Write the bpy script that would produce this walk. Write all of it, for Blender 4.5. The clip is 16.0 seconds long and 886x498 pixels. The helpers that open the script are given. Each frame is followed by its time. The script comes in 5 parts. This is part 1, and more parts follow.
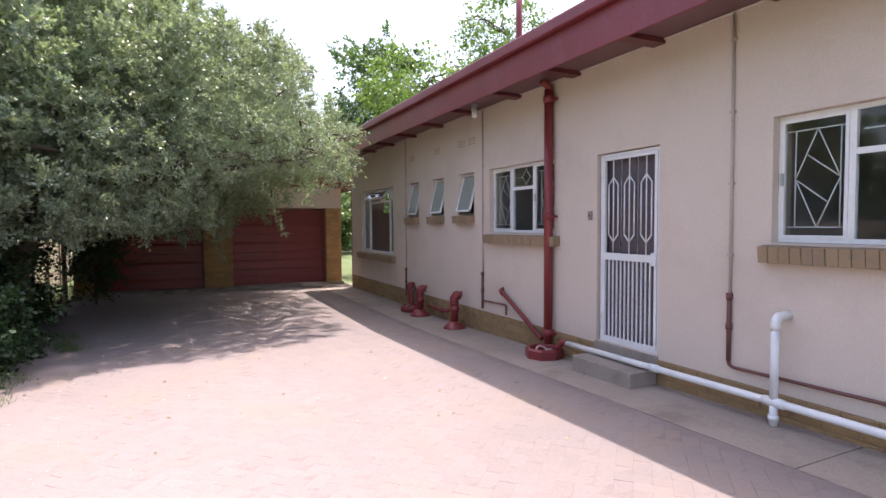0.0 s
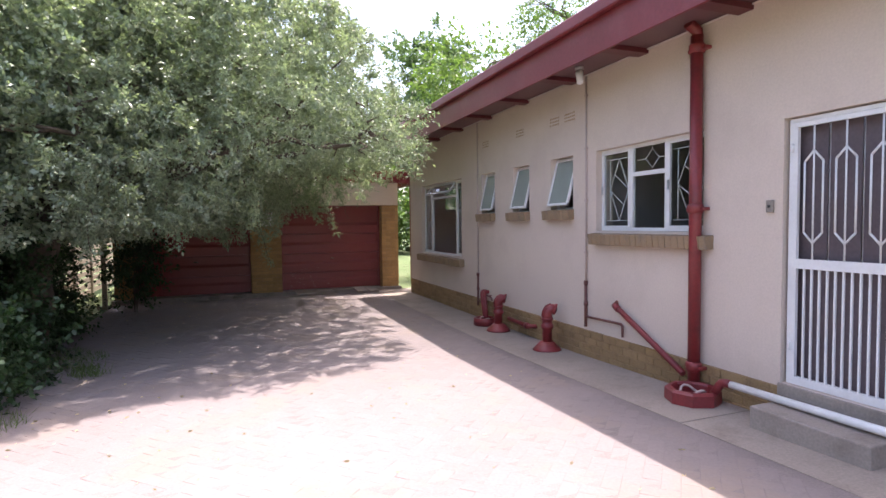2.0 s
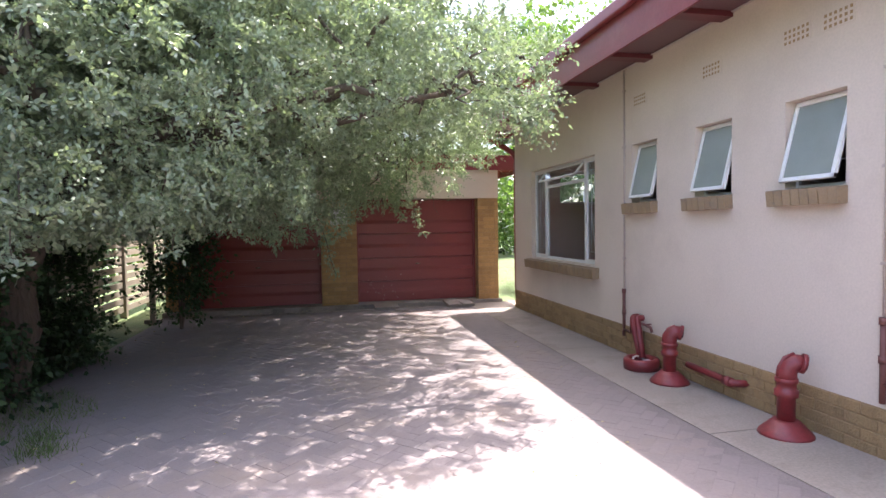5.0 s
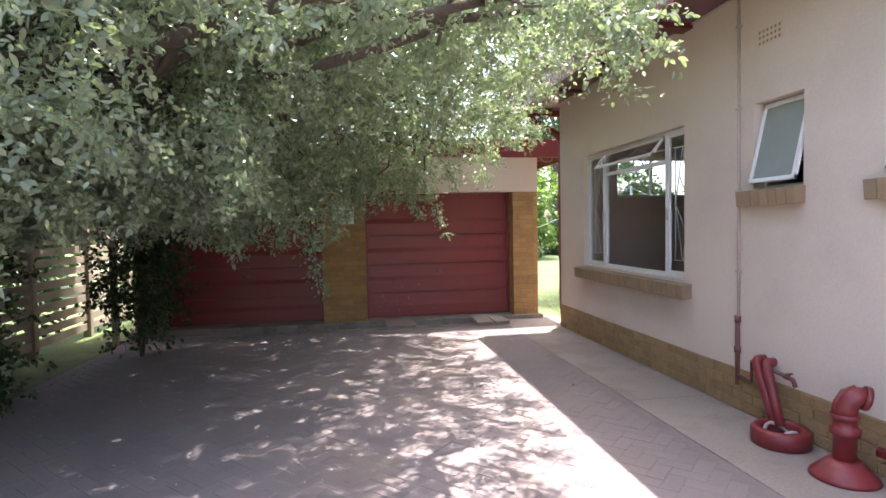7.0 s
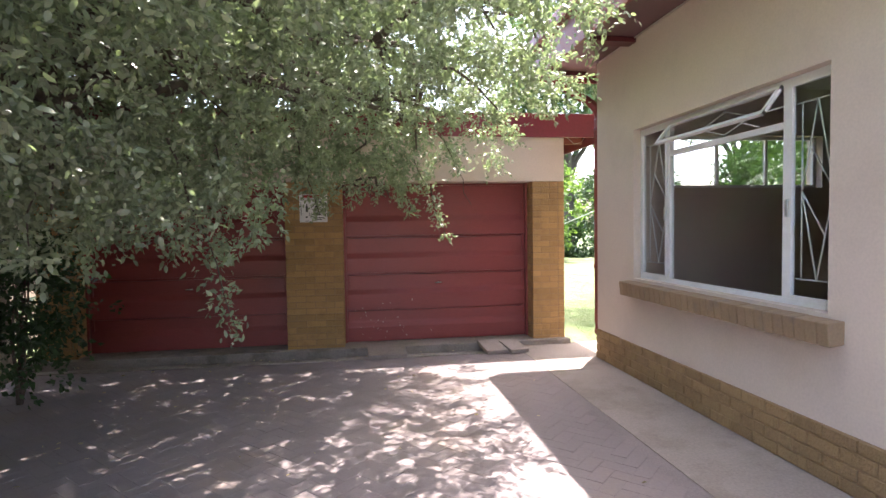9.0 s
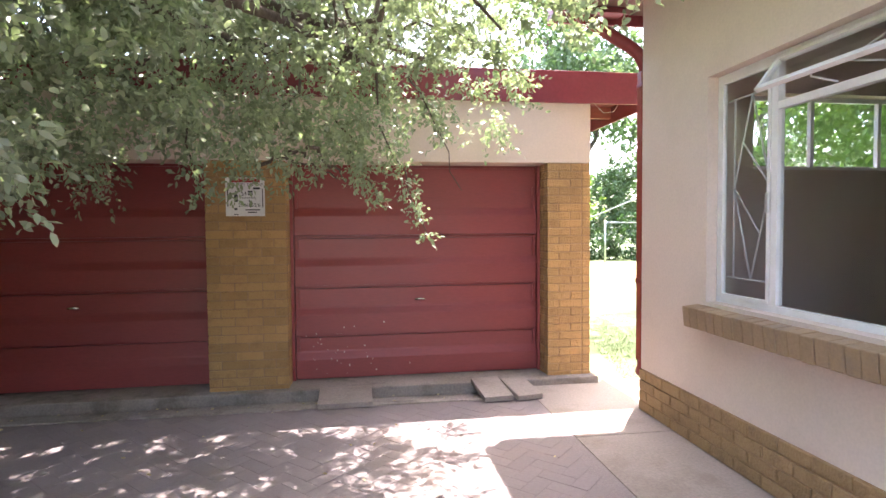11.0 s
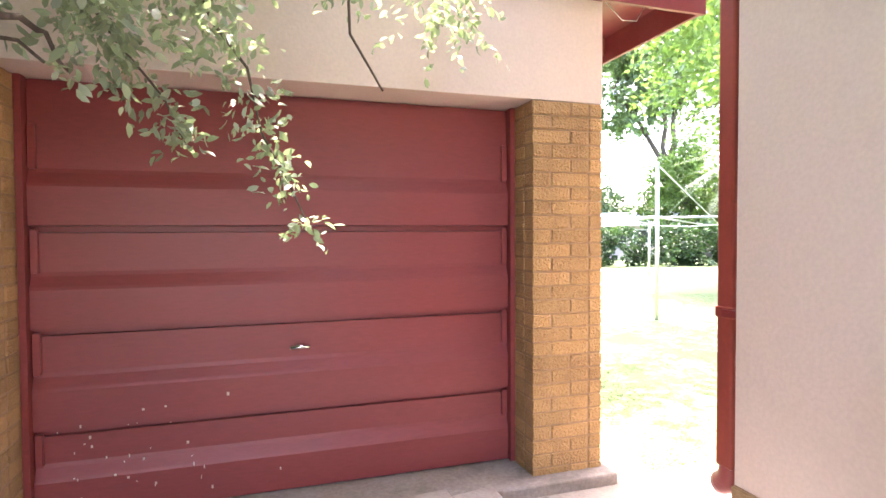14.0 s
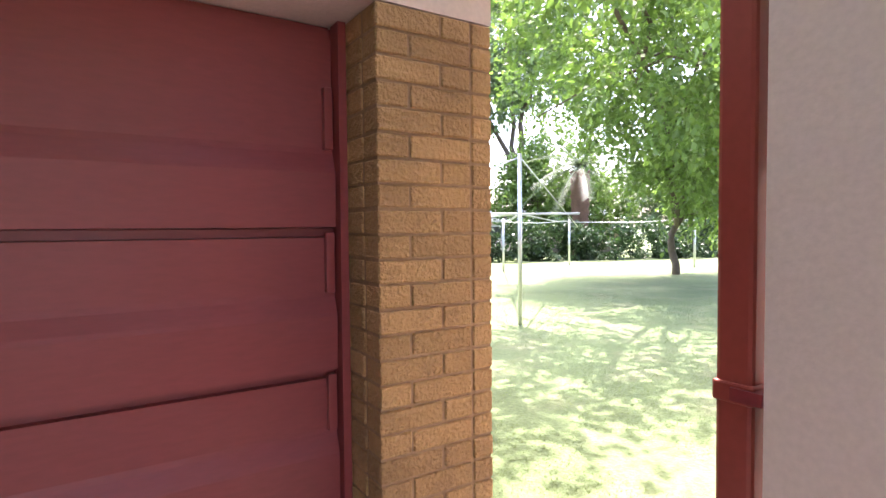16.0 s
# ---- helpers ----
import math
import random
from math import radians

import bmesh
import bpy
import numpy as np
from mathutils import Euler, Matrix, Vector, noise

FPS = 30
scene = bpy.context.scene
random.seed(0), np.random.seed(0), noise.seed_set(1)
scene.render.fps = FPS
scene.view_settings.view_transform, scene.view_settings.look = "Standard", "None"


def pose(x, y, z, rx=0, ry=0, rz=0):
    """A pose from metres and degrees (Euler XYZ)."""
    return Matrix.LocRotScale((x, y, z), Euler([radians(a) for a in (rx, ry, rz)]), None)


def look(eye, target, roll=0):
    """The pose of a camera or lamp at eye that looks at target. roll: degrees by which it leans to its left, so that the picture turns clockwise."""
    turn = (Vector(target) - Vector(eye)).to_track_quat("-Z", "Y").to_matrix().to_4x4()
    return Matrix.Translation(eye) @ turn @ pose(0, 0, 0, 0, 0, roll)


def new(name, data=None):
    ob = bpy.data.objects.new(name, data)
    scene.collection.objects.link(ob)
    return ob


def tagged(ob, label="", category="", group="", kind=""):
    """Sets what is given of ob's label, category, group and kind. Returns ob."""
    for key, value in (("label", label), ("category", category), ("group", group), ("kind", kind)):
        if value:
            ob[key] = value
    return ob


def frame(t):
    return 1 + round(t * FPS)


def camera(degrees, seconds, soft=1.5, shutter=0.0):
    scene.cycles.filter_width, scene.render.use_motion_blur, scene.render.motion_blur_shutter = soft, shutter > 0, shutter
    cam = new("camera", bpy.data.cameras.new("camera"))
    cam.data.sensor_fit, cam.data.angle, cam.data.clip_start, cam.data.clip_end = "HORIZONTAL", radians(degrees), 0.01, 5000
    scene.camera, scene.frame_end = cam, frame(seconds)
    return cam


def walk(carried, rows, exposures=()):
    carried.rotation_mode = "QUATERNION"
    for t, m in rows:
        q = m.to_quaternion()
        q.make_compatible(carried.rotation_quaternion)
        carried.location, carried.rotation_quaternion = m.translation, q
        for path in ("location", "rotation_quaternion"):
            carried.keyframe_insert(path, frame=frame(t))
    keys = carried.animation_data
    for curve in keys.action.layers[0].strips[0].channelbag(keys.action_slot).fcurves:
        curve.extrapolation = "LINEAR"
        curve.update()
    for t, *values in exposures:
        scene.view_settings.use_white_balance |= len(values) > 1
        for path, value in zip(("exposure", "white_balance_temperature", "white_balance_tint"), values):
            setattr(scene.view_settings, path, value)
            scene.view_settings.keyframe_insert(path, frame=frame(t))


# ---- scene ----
cam = camera(78.5, 16.0)
METRES, EYE, TILT, LEAN, TURN = 14.3, 1.5, 0.0, 0.0, -25.7
ROWS = [
    (0.0, 0.0, 0.0, 0.0, -0.02, -2.6, 0.34),
    (0.5, -0.0102, 0.0252, -0.001, 0.63, -2.63, 0.37),
    (1.0, -0.0217, 0.0531, -0.0004, 1.57, -2.62, 0.43),
    (1.5, -0.032, 0.0827, -0.0004, 3.01, -2.62, 0.52),
    (2.0, -0.0405, 0.1132, -0.0016, 4.78, -2.64, 0.65),
    (2.5, -0.05, 0.1414, -0.0029, 6.87, -2.59, 0.68),
    (3.0, -0.0582, 0.1687, -0.0031, 8.52, -2.57, 0.78),
    (3.5, -0.0657, 0.2009, -0.003, 10.04, -2.58, 0.85),
    (4.0, -0.0752, 0.2343, -0.0035, 11.65, -2.57, 0.89),
    (4.5, -0.0839, 0.2681, -0.0048, 12.85, -2.54, 0.93),
    (5.0, -0.093, 0.3012, -0.0072, 13.84, -2.36, 0.91),
    (7.5, -0.1394, 0.4698, -0.0077, 16.77, -2.32, 0.99),
    (8.0, -0.149, 0.5043, -0.0074, 17.02, -2.37, 0.88),
    (8.5, -0.1567, 0.5391, -0.0077, 17.11, -2.34, 0.89),
    (11.0, -0.1902, 0.7043, -0.0104, 17.38, -2.26, 0.5),
    (11.5, -0.1981, 0.7336, -0.0124, 17.37, -2.05, 0.53),
    (12.0, -0.2076, 0.7616, -0.0146, 17.0, -2.03, 0.6),
    (12.5, -0.215, 0.7865, -0.0155, 16.47, -1.95, 0.68),
    (13.0, -0.2265, 0.8139, -0.0164, 14.47, -1.78, 0.49),
    (13.5, -0.2343, 0.8418, -0.0179, 11.55, -1.63, 0.33),
    (14.0, -0.2374, 0.8695, -0.0183, 8.27, -1.62, 0.28),
    (14.5, -0.2382, 0.8962, -0.0181, 4.45, -1.49, 0.21),
    (15.0, -0.2354, 0.9202, -0.0189, 0.68, -1.44, 0.14),
    (15.5, -0.2322, 0.9424, -0.0179, -2.24, -1.53, 0.36),
    (16.0, -0.2334, 0.965, -0.0156, -6.91, -2.14, 0.5),
]
walk(cam, [(t, pose(0, 0, EYE, TILT, LEAN, TURN) @ pose(METRES * x, METRES * y, METRES * z, 90 + pitch, roll, yaw)) for t, x, y, z, yaw, pitch, roll in ROWS],
     exposures=[(0.0, 1.62, 6700, 19), (1.5, 1.82, 6600, 19), (3.5, 2.25, 6500, 17), (5.0, 2.55, 6400, 16), (8.5, 2.95, 6500, 18), (11.0, 3.7, 6500, 20),
                (12.5, 4.05, 6500, 22), (13.5, 4.2, 6500, 23), (14.5, 3.95, 6450, 24), (15.2, 3.7, 6350, 25), (16.0, 3.15, 6350, 27)])

# ---------------------------------------------------------------- light
SUN = Vector((0.69, 0.95, 3.4)).normalized()
world = bpy.data.worlds.new("sky")
scene.world = world
world.use_nodes = True
wn = world.node_tree
sky = wn.nodes.new("ShaderNodeTexSky")
sky.sky_type = "NISHITA"
sky.sun_disc = False
sky.sun_elevation = math.asin(SUN.z)
sky.sun_rotation = math.atan2(SUN.x, SUN.y)
sky.dust_density = 4.0
sky.air_density = 1.0
wn.nodes["Background"].inputs["Strength"].default_value = 0.15
wn.links.new(sky.outputs[0], wn.nodes["Background"].inputs["Color"])
sun = new("sun", bpy.data.lights.new("sun", "SUN"))
sun.data.energy = 2.6
sun.data.angle = radians(0.55)
sun.data.color = (1.0, 0.95, 0.88)
sun.matrix_world = look(SUN * 60, (0, 0, 0))


# ---------------------------------------------------------------- materials
def mat(name, col, rough=0.8, var=0.25, big=0.8, fine=40.0, bump=0.15, metal=0.0, dirt=None, dirt_amount=0.45,
        island=0.0, obrand=0.0, stretch=(1, 1, 1), spec=0.5, bump_dist=0.004):
    m = bpy.data.materials.new(name)
    m.use_nodes = True
    nt = m.node_tree
    N, L = nt.nodes, nt.links
    p = N["Principled BSDF"]
    p.inputs["Roughness"].default_value = rough
    p.inputs["Metallic"].default_value = metal
    p.inputs["Specular IOR Level"].default_value = spec
    co = N.new("ShaderNodeNewGeometry")
    mp = N.new("ShaderNodeMapping")
    mp.inputs["Scale"].default_value = stretch
    L.new(co.outputs["Position"], mp.inputs["Vector"])
    n1 = N.new("ShaderNodeTexNoise")
    n1.inputs["Scale"].default_value = big
    n1.inputs["Detail"].default_value = 6
    n2 = N.new("ShaderNodeTexNoise")
    n2.inputs["Scale"].default_value = fine
    n2.inputs["Detail"].default_value = 4
    for n in (n1, n2):
        L.new(mp.outputs[0], n.inputs["Vector"])
    val = N.new("ShaderNodeMath")
    val.operation = "ADD"
    L.new(n1.outputs["Fac"], val.inputs[0])
    L.new(n2.outputs["Fac"], val.inputs[1])
    last = val.outputs[0]
    if island or obrand:
        src = N.new("ShaderNodeNewGeometry").outputs["Random Per Island"] if island else N.new("ShaderNodeObjectInfo").outputs["Random"]
        ma = N.new("ShaderNodeMath")
        ma.operation = "MULTIPLY_ADD"
        L.new(src, ma.inputs[0])
        ma.inputs[1].default_value = (island or obrand)
        L.new(last, ma.inputs[2])
        last = ma.outputs[0]
    mr = N.new("ShaderNodeMapRange")
    mr.inputs["From Min"].default_value = 0.55
    mr.inputs["From Max"].default_value = 1.45 + (island or obrand)
    mr.inputs["To Min"].default_value = 1 - var
    mr.inputs["To Max"].default_value = 1 + var
    L.new(last, mr.inputs["Value"])
    mul = N.new("ShaderNodeVectorMath")
    mul.operation = "SCALE"
    mul.inputs[0].default_value = col
    L.new(mr.outputs[0], mul.inputs["Scale"])
    out = mul.outputs[0]
    if dirt:
        n3 = N.new("ShaderNodeTexNoise")
        n3.inputs["Scale"].default_value = big * 2.3
        n3.inputs["Detail"].default_value = 9
        n3.inputs["Roughness"].default_value = 0.65
        L.new(mp.outputs[0], n3.inputs["Vector"])
        rr = N.new("ShaderNodeMapRange")
        rr.inputs["From Min"].default_value = 0.5
        rr.inputs["From Max"].default_value = 0.72
        rr.inputs["To Max"].default_value = dirt_amount
        L.new(n3.outputs["Fac"], rr.inputs["Value"])
        mx = N.new("ShaderNodeMix")
        mx.data_type = "RGBA"
        L.new(rr.outputs[0], mx.inputs["Factor"])
        L.new(out, mx.inputs["A"])
        mx.inputs["B"].default_value = (*dirt, 1)
        out = mx.outputs["Result"]
    L.new(out, p.inputs["Base Color"])
    if bump:
        b = N.new("ShaderNodeBump")
        b.inputs["Strength"].default_value = bump
        b.inputs["Distance"].default_value = bump_dist
        L.new(n2.outputs["Fac"], b.inputs["Height"])
        L.new(b.outputs[0], p.inputs["Normal"])
    return m


def leaf_mat(name, col, var=0.35, trans=0.35, rough=0.45, spec=0.5):
    m = mat(name, col, rough, var, 0.7, 12, 0, island=1.0, spec=spec)
    N, L = m.node_tree.nodes, m.node_tree.links
    p = N["Principled BSDF"]
    t = N.new("ShaderNodeBsdfTranslucent")
    src = p.inputs["Base Color"].links[0].from_socket
    sc = N.new("ShaderNodeVectorMath")
    sc.operation = "MULTIPLY"
    sc.inputs[1].default_value = (1.4, 1.6, 0.9)
    L.new(src, sc.inputs[0])
    L.new(sc.outputs[0], t.inputs["Color"])
    mx = N.new("ShaderNodeMixShader")
    mx.inputs[0].default_value = trans
    L.new(p.outputs[0], mx.inputs[1])
    L.new(t.outputs[0], mx.inputs[2])
    L.new(mx.outputs[0], N["Material Output"].inputs["Surface"])
    return m


def glass_mat(name, tint=(0.92, 0.94, 0.94), gloss=0.04):
    m = bpy.data.materials.new(name)
    m.use_nodes = True
    N, L = m.node_tree.nodes, m.node_tree.links
    tr = N.new("ShaderNodeBsdfTransparent")
    tr.inputs[0].default_value = (*tint, 1)
    gl = N.new("ShaderNodeBsdfGlossy")
    gl.inputs["Roughness"].default_value = 0.02
    fr = N.new("ShaderNodeLayerWeight")
    pw = N.new("ShaderNodeMath")
    pw.operation = "POWER"
    pw.inputs[1].default_value = 4.0
    L.new(fr.outputs["Facing"], pw.inputs[0])
    ad = N.new("ShaderNodeMath")
    ad.operation = "MULTIPLY_ADD"
    ad.inputs[1].default_value = 0.35
    ad.inputs[2].default_value = gloss
    L.new(pw.outputs[0], ad.inputs[0])
    mx = N.new("ShaderNodeMixShader")
    L.new(ad.outputs[0], mx.inputs[0])
    L.new(tr.outputs[0], mx.inputs[1])
    L.new(gl.outputs[0], mx.inputs[2])
    L.new(mx.outputs[0], N["Material Output"].inputs["Surface"])
    return m


PLASTER = mat("plaster", (0.63, 0.525, 0.45), 0.9, 0.10, 0.5, 60, 0.25, dirt=(0.40, 0.31, 0.26), dirt_amount=0.25)
SOFFIT = mat("soffit_paint", (0.15, 0.075, 0.08), 0.45, 0.12, 0.6, 40, 0.1)
PLASTER_G = mat("garage_plaster", (0.62, 0.51, 0.42), 0.9, 0.10, 0.6, 60, 0.25, dirt=(0.45, 0.36, 0.28), dirt_amount=0.3)
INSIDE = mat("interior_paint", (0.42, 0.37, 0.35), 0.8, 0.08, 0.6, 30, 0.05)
# Floor colour carries the room's dimness, well below the walls' tone.
DIMFLOOR = mat("dimmed_floor", (0.16, 0.14, 0.14), 0.8, 0.1, 0.6, 30, 0.05)
RED = mat("maroon_paint", (0.20, 0.032, 0.04), 0.4, 0.18, 1.2, 30, 0.08, dirt=(0.28, 0.10, 0.10), dirt_amount=0.3)
# Same maroon paint as the fascia, with the eave's shade mixed into its colour.
EAVE = mat("shaded_maroon_paint", (0.115, 0.022, 0.028), 0.4, 0.2, 1.5, 30, 0.08)
CABLE = mat("pale_cable_sheath", (0.62, 0.55, 0.5), 0.6, 0.1, 4, 60, 0.1)
REDPIPE = mat("oxide_red_pipe_paint", (0.22, 0.03, 0.032), 0.42, 0.22, 3, 50, 0.15, dirt=(0.10, 0.03, 0.03), dirt_amount=0.5)
DOORRED = mat("garage_door_paint", (0.24, 0.043, 0.04), 0.42, 0.14, 1.0, 35, 0.1, dirt=(0.22, 0.05, 0.05), dirt_amount=0.5, stretch=(0.5, 1, 2))
BRICK = mat("yellow_face_brick", (0.40, 0.24, 0.10), 0.9, 0.28, 3, 70, 0.9, obrand=0.9, dirt=(0.22, 0.12, 0.06), dirt_amount=0.5, bump_dist=0.02)
PLINTHBRICK = mat("plinth_brick", (0.32, 0.205, 0.10), 0.9, 0.25, 3, 60, 0.8, obrand=0.8, dirt=(0.16, 0.10, 0.055), dirt_amount=0.6, bump_dist=0.015)
MORTAR = mat("mortar", (0.33, 0.21, 0.115), 0.95, 0.25, 3, 60, 0.5)
DIRTY = mat("dirty_concrete", (0.27, 0.23, 0.20), 0.95, 0.3, 1.6, 50, 0.6, dirt=(0.09, 0.075, 0.055), dirt_amount=0.75)
SILLBRICK = mat("weathered_sill_brick", (0.30, 0.205, 0.125), 0.9, 0.22, 3, 60, 0.6, obrand=0.5, dirt=(0.20, 0.16, 0.13), dirt_amount=0.7)
CONCRETE = mat("concrete", (0.30, 0.25, 0.215), 0.9, 0.26, 0.9, 55, 0.4, dirt=(0.15, 0.12, 0.098), dirt_amount=0.65)
PAVER = mat("clay_paver", (0.22, 0.184, 0.18), 0.9, 0.16, 0.5, 45, 0.4, obrand=0.25, dirt=(0.255, 0.195, 0.15), dirt_amount=0.6)
PAVER_J = mat("clay_paver_joined", (0.22, 0.184, 0.18), 0.9, 0.16, 0.5, 45, 0.4, island=0.25, dirt=(0.255, 0.195, 0.15), dirt_amount=0.6)
SAND = mat("joint_sand", (0.208, 0.172, 0.167), 0.95, 0.3, 2, 80, 0.3)
WHITE = mat("white_gloss_paint", (0.78, 0.77, 0.77), 0.35, 0.06, 3, 40, 0.05, dirt=(0.5, 0.46, 0.42), dirt_amount=0.25)
PVC = mat("white_pvc", (0.8, 0.79, 0.78), 0.3, 0.05, 3, 40, 0.0, dirt=(0.55, 0.5, 0.46), dirt_amount=0.25)
GLASS = glass_mat("window_glass")
FROST = mat("obscure_glass", (0.24, 0.265, 0.25), 0.15, 0.15, 3, 160, 0.6)
COPPER = mat("old_red_pipe", (0.16, 0.06, 0.05), 0.6, 0.3, 5, 60, 0.2)
PIPEGREY = mat("painted_conduit", (0.48, 0.385, 0.345), 0.7, 0.2, 4, 60, 0.2)
METAL = mat("galvanised_steel", (0.55, 0.56, 0.56), 0.35, 0.15, 4, 50, 0.1, metal=0.8)
CHROME = mat("chrome", (0.75, 0.74, 0.72), 0.2, 0.1, 5, 60, 0.0, metal=1.0)
BLACK = mat("black_rubber_and_shade", (0.03, 0.03, 0.03), 0.7, 0.2, 5, 60, 0.1)
WOODDARK = mat("dark_door_board", (0.13, 0.10, 0.11), 0.55, 0.2, 2, 40, 0.1)
RAFTER = mat("red_stained_rafter", (0.26, 0.07, 0.045), 0.6, 0.25, 3, 40, 0.2, stretch=(1, 4, 4))
BARK = mat("bark", (0.11, 0.085, 0.065), 0.95, 0.4, 4, 30, 1.0, stretch=(1, 1, 0.3), bump_dist=0.02)
PALMBARK = mat("palm_bark", (0.13, 0.07, 0.045), 0.95, 0.4, 4, 20, 1.0, bump_dist=0.03)
GRASS = mat("lawn", (0.115, 0.16, 0.06), 0.95, 0.5, 0.5, 35, 0.6, dirt=(0.27, 0.25, 0.15), dirt_amount=0.45, bump_dist=0.03)
BLADE = leaf_mat("grass_blade", (0.12, 0.165, 0.055), 0.4, 0.3)
OLIVE = leaf_mat("olive_leaf", (0.235, 0.275, 0.19), 0.5, 0.32, 0.4, 0.7)
BRIGHT = leaf_mat("bright_leaf", (0.13, 0.20, 0.055), 0.4, 0.4)
FARLEAF = leaf_mat("far_leaf", (0.12, 0.175, 0.085), 0.4, 0.35)
OXIDE = mat("oxide_red_paint", (0.26, 0.048, 0.034), 0.42, 0.15, 2, 40, 0.1, dirt=(0.18, 0.04, 0.03), dirt_amount=0.4)
DRYLEAF = leaf_mat("dry_leaf", (0.40, 0.32, 0.20), 0.4, 0.2, 0.7)
HEDGE = leaf_mat("hedge_leaf", (0.035, 0.07, 0.025), 0.45, 0.25)
PALMLEAF = leaf_mat("palm_leaf", (0.09, 0.13, 0.06), 0.4, 0.25)
SHEET = mat("painted_roof_sheet", (0.24, 0.10, 0.10), 0.5, 0.15, 0.7, 20, 0.1)
SIGNWHITE = mat("sign_white", (0.72, 0.71, 0.70), 0.5, 0.08, 6, 60, 0.0, dirt=(0.5, 0.46, 0.42), dirt_amount=0.3)
SIGNINK = mat("sign_black", (0.03, 0.03, 0.03), 0.5, 0.1, 6, 60, 0.0)
SIGNRED = mat("sign_red", (0.35, 0.03, 0.03), 0.5, 0.1, 6, 60, 0.0)
FENCECON = mat("precast_concrete", (0.43, 0.37, 0.29), 0.9, 0.2, 1.5, 40, 0.4, dirt=(0.3, 0.25, 0.18), dirt_amount=0.5)
FARWALL = mat("far_wall", (0.55, 0.45, 0.42), 0.9, 0.1, 0.5, 20, 0.1)
FARROOF = mat("pale_roof_sheet", (0.62, 0.62, 0.64), 0.5, 0.1, 0.5, 20, 0.1)


# ---------------------------------------------------------------- mesh helpers
def box(bm, x0, x1, y0, y1, z0, z1, bevel=0.0):
    r = bmesh.ops.create_cube(bm, size=1.0, matrix=Matrix.Translation(((x0 + x1) / 2, (y0 + y1) / 2, (z0 + z1) / 2))
                              @ Matrix.Diagonal((x1 - x0, y1 - y0, z1 - z0, 1)))
    if bevel:
        es = {e for v in r["verts"] for e in v.link_edges}
        bmesh.ops.bevel(bm, geom=list(es), offset=bevel, segments=2, affect="EDGES", profile=0.5)
    return bm


def tube(bm, pts, r, n=12, r1=None, cap=True):
    """A round bar along the points; r may grow to r1."""
    pts = [Vector(p) for p in pts]
    rings = []
    up = None
    for i, p in enumerate(pts):
        a = pts[max(i - 1, 0)]
        b = pts[min(i + 1, len(pts) - 1)]
        d = (b - a).normalized()
        if up is None:
            up = Vector((0, 0, 1)) if abs(d.z) < 0.9 else Vector((1, 0, 0))
        s = d.cross(up).normalized()
        up = s.cross(d).normalized()
        k = r if r1 is None else r + (r1 - r) * i / (len(pts) - 1)
        rings.append([bm.verts.new(p + k * (math.cos(t) * s + math.sin(t) * up)) for t in (2 * math.pi * j / n for j in range(n))])
    for a, b in zip(rings, rings[1:]):
        for j in range(n):
            f = bm.faces.new((a[j], a[(j + 1) % n], b[(j + 1) % n], b[j]))
            f.smooth = True
    if cap:
        bm.faces.new(rings[0])
        bm.faces.new(rings[-1])
    return bm


def arc(p0, p1, p2, n=6):
    """A rounded corner p0-p1-p2."""
    p0, p1, p2 = Vector(p0), Vector(p1), Vector(p2)
    return [(1 - t) ** 2 * p0 + 2 * t * (1 - t) * p1 + t * t * p2 for t in (i / n for i in range(n + 1))]


def lathe(bm, c, prof, n=28, smooth=True):
    """A turned shape: (radius, height) pairs about the upright line through c."""
    rings = []
    for r, z in prof:
        rings.append([bm.verts.new((c[0] + r * math.cos(2 * math.pi * j / n), c[1] + r * math.sin(2 * math.pi * j / n), c[2] + z)) for j in range(n)])
    for a, b in zip(rings, rings[1:]):
        for j in range(n):
            bm.faces.new((a[j], a[(j + 1) % n], b[(j + 1) % n], b[j])).smooth = smooth
    bm.faces.new(rings[0][::-1])
    bm.faces.new(rings[-1])
    return bm


def mesh_of(name, bm, material):
    bmesh.ops.recalc_face_normals(bm, faces=bm.faces)
    me = bpy.data.meshes.new(name)
    bm.to_mesh(me)
    bm.free()
    me.materials.append(material)
    return me


def part(name, bm, material, parent=None, label=""):
    ob = new(name, mesh_of(name, bm, material))
    if parent is not None:
        ob.parent = parent
    if label:
        ob["label"] = label
    return ob


def thing(name, label, category, group="", kind="", bm=None, material=None):
    ob = part(name, bm, material) if bm else new(name)
    return tagged(ob, label, category, group, kind)


def B(*a, bevel=0.0):
    return box(bmesh.new(), *a, bevel=bevel)


def T(pts, r, n=12, r1=None):
    return tube(bmesh.new(), pts, r, n, r1)


def raw(name, verts, faces, material, parent=None):
    me = bpy.data.meshes.new(name)
    me.from_pydata(verts, [], faces)
    me.materials.append(material)
    me.update()
    ob = new(name, me)
    if parent is not None:
        ob.parent = parent
    return ob


def wall_cells(us, zs, holes):
    """Cells of a wall between the cuts us and zs that lie in no hole (u0, u1, z0, z1)."""
    for u0, u1 in zip(us, us[1:]):
        for z0, z1 in zip(zs, zs[1:]):
            cu, cz = (u0 + u1) / 2, (z0 + z1) / 2
            solid = not any(h[0] < cu < h[1] and h[2] < cz < h[3] for h in holes)
            if solid:
                yield u0, u1, z0, z1


# ---------------------------------------------------------------- ground
W = 4.22          # face of the house wall
GZ = -0.20        # paving
EZ = 3.27         # top of the wall
END = 14.505      # end of the house
GY = 15.40        # face of the garage


def gz(y):
    """Height of the paving: it falls gently to the house's middle, then runs level."""
    return GZ * min(1.0, max(0.0, y / 8.0))


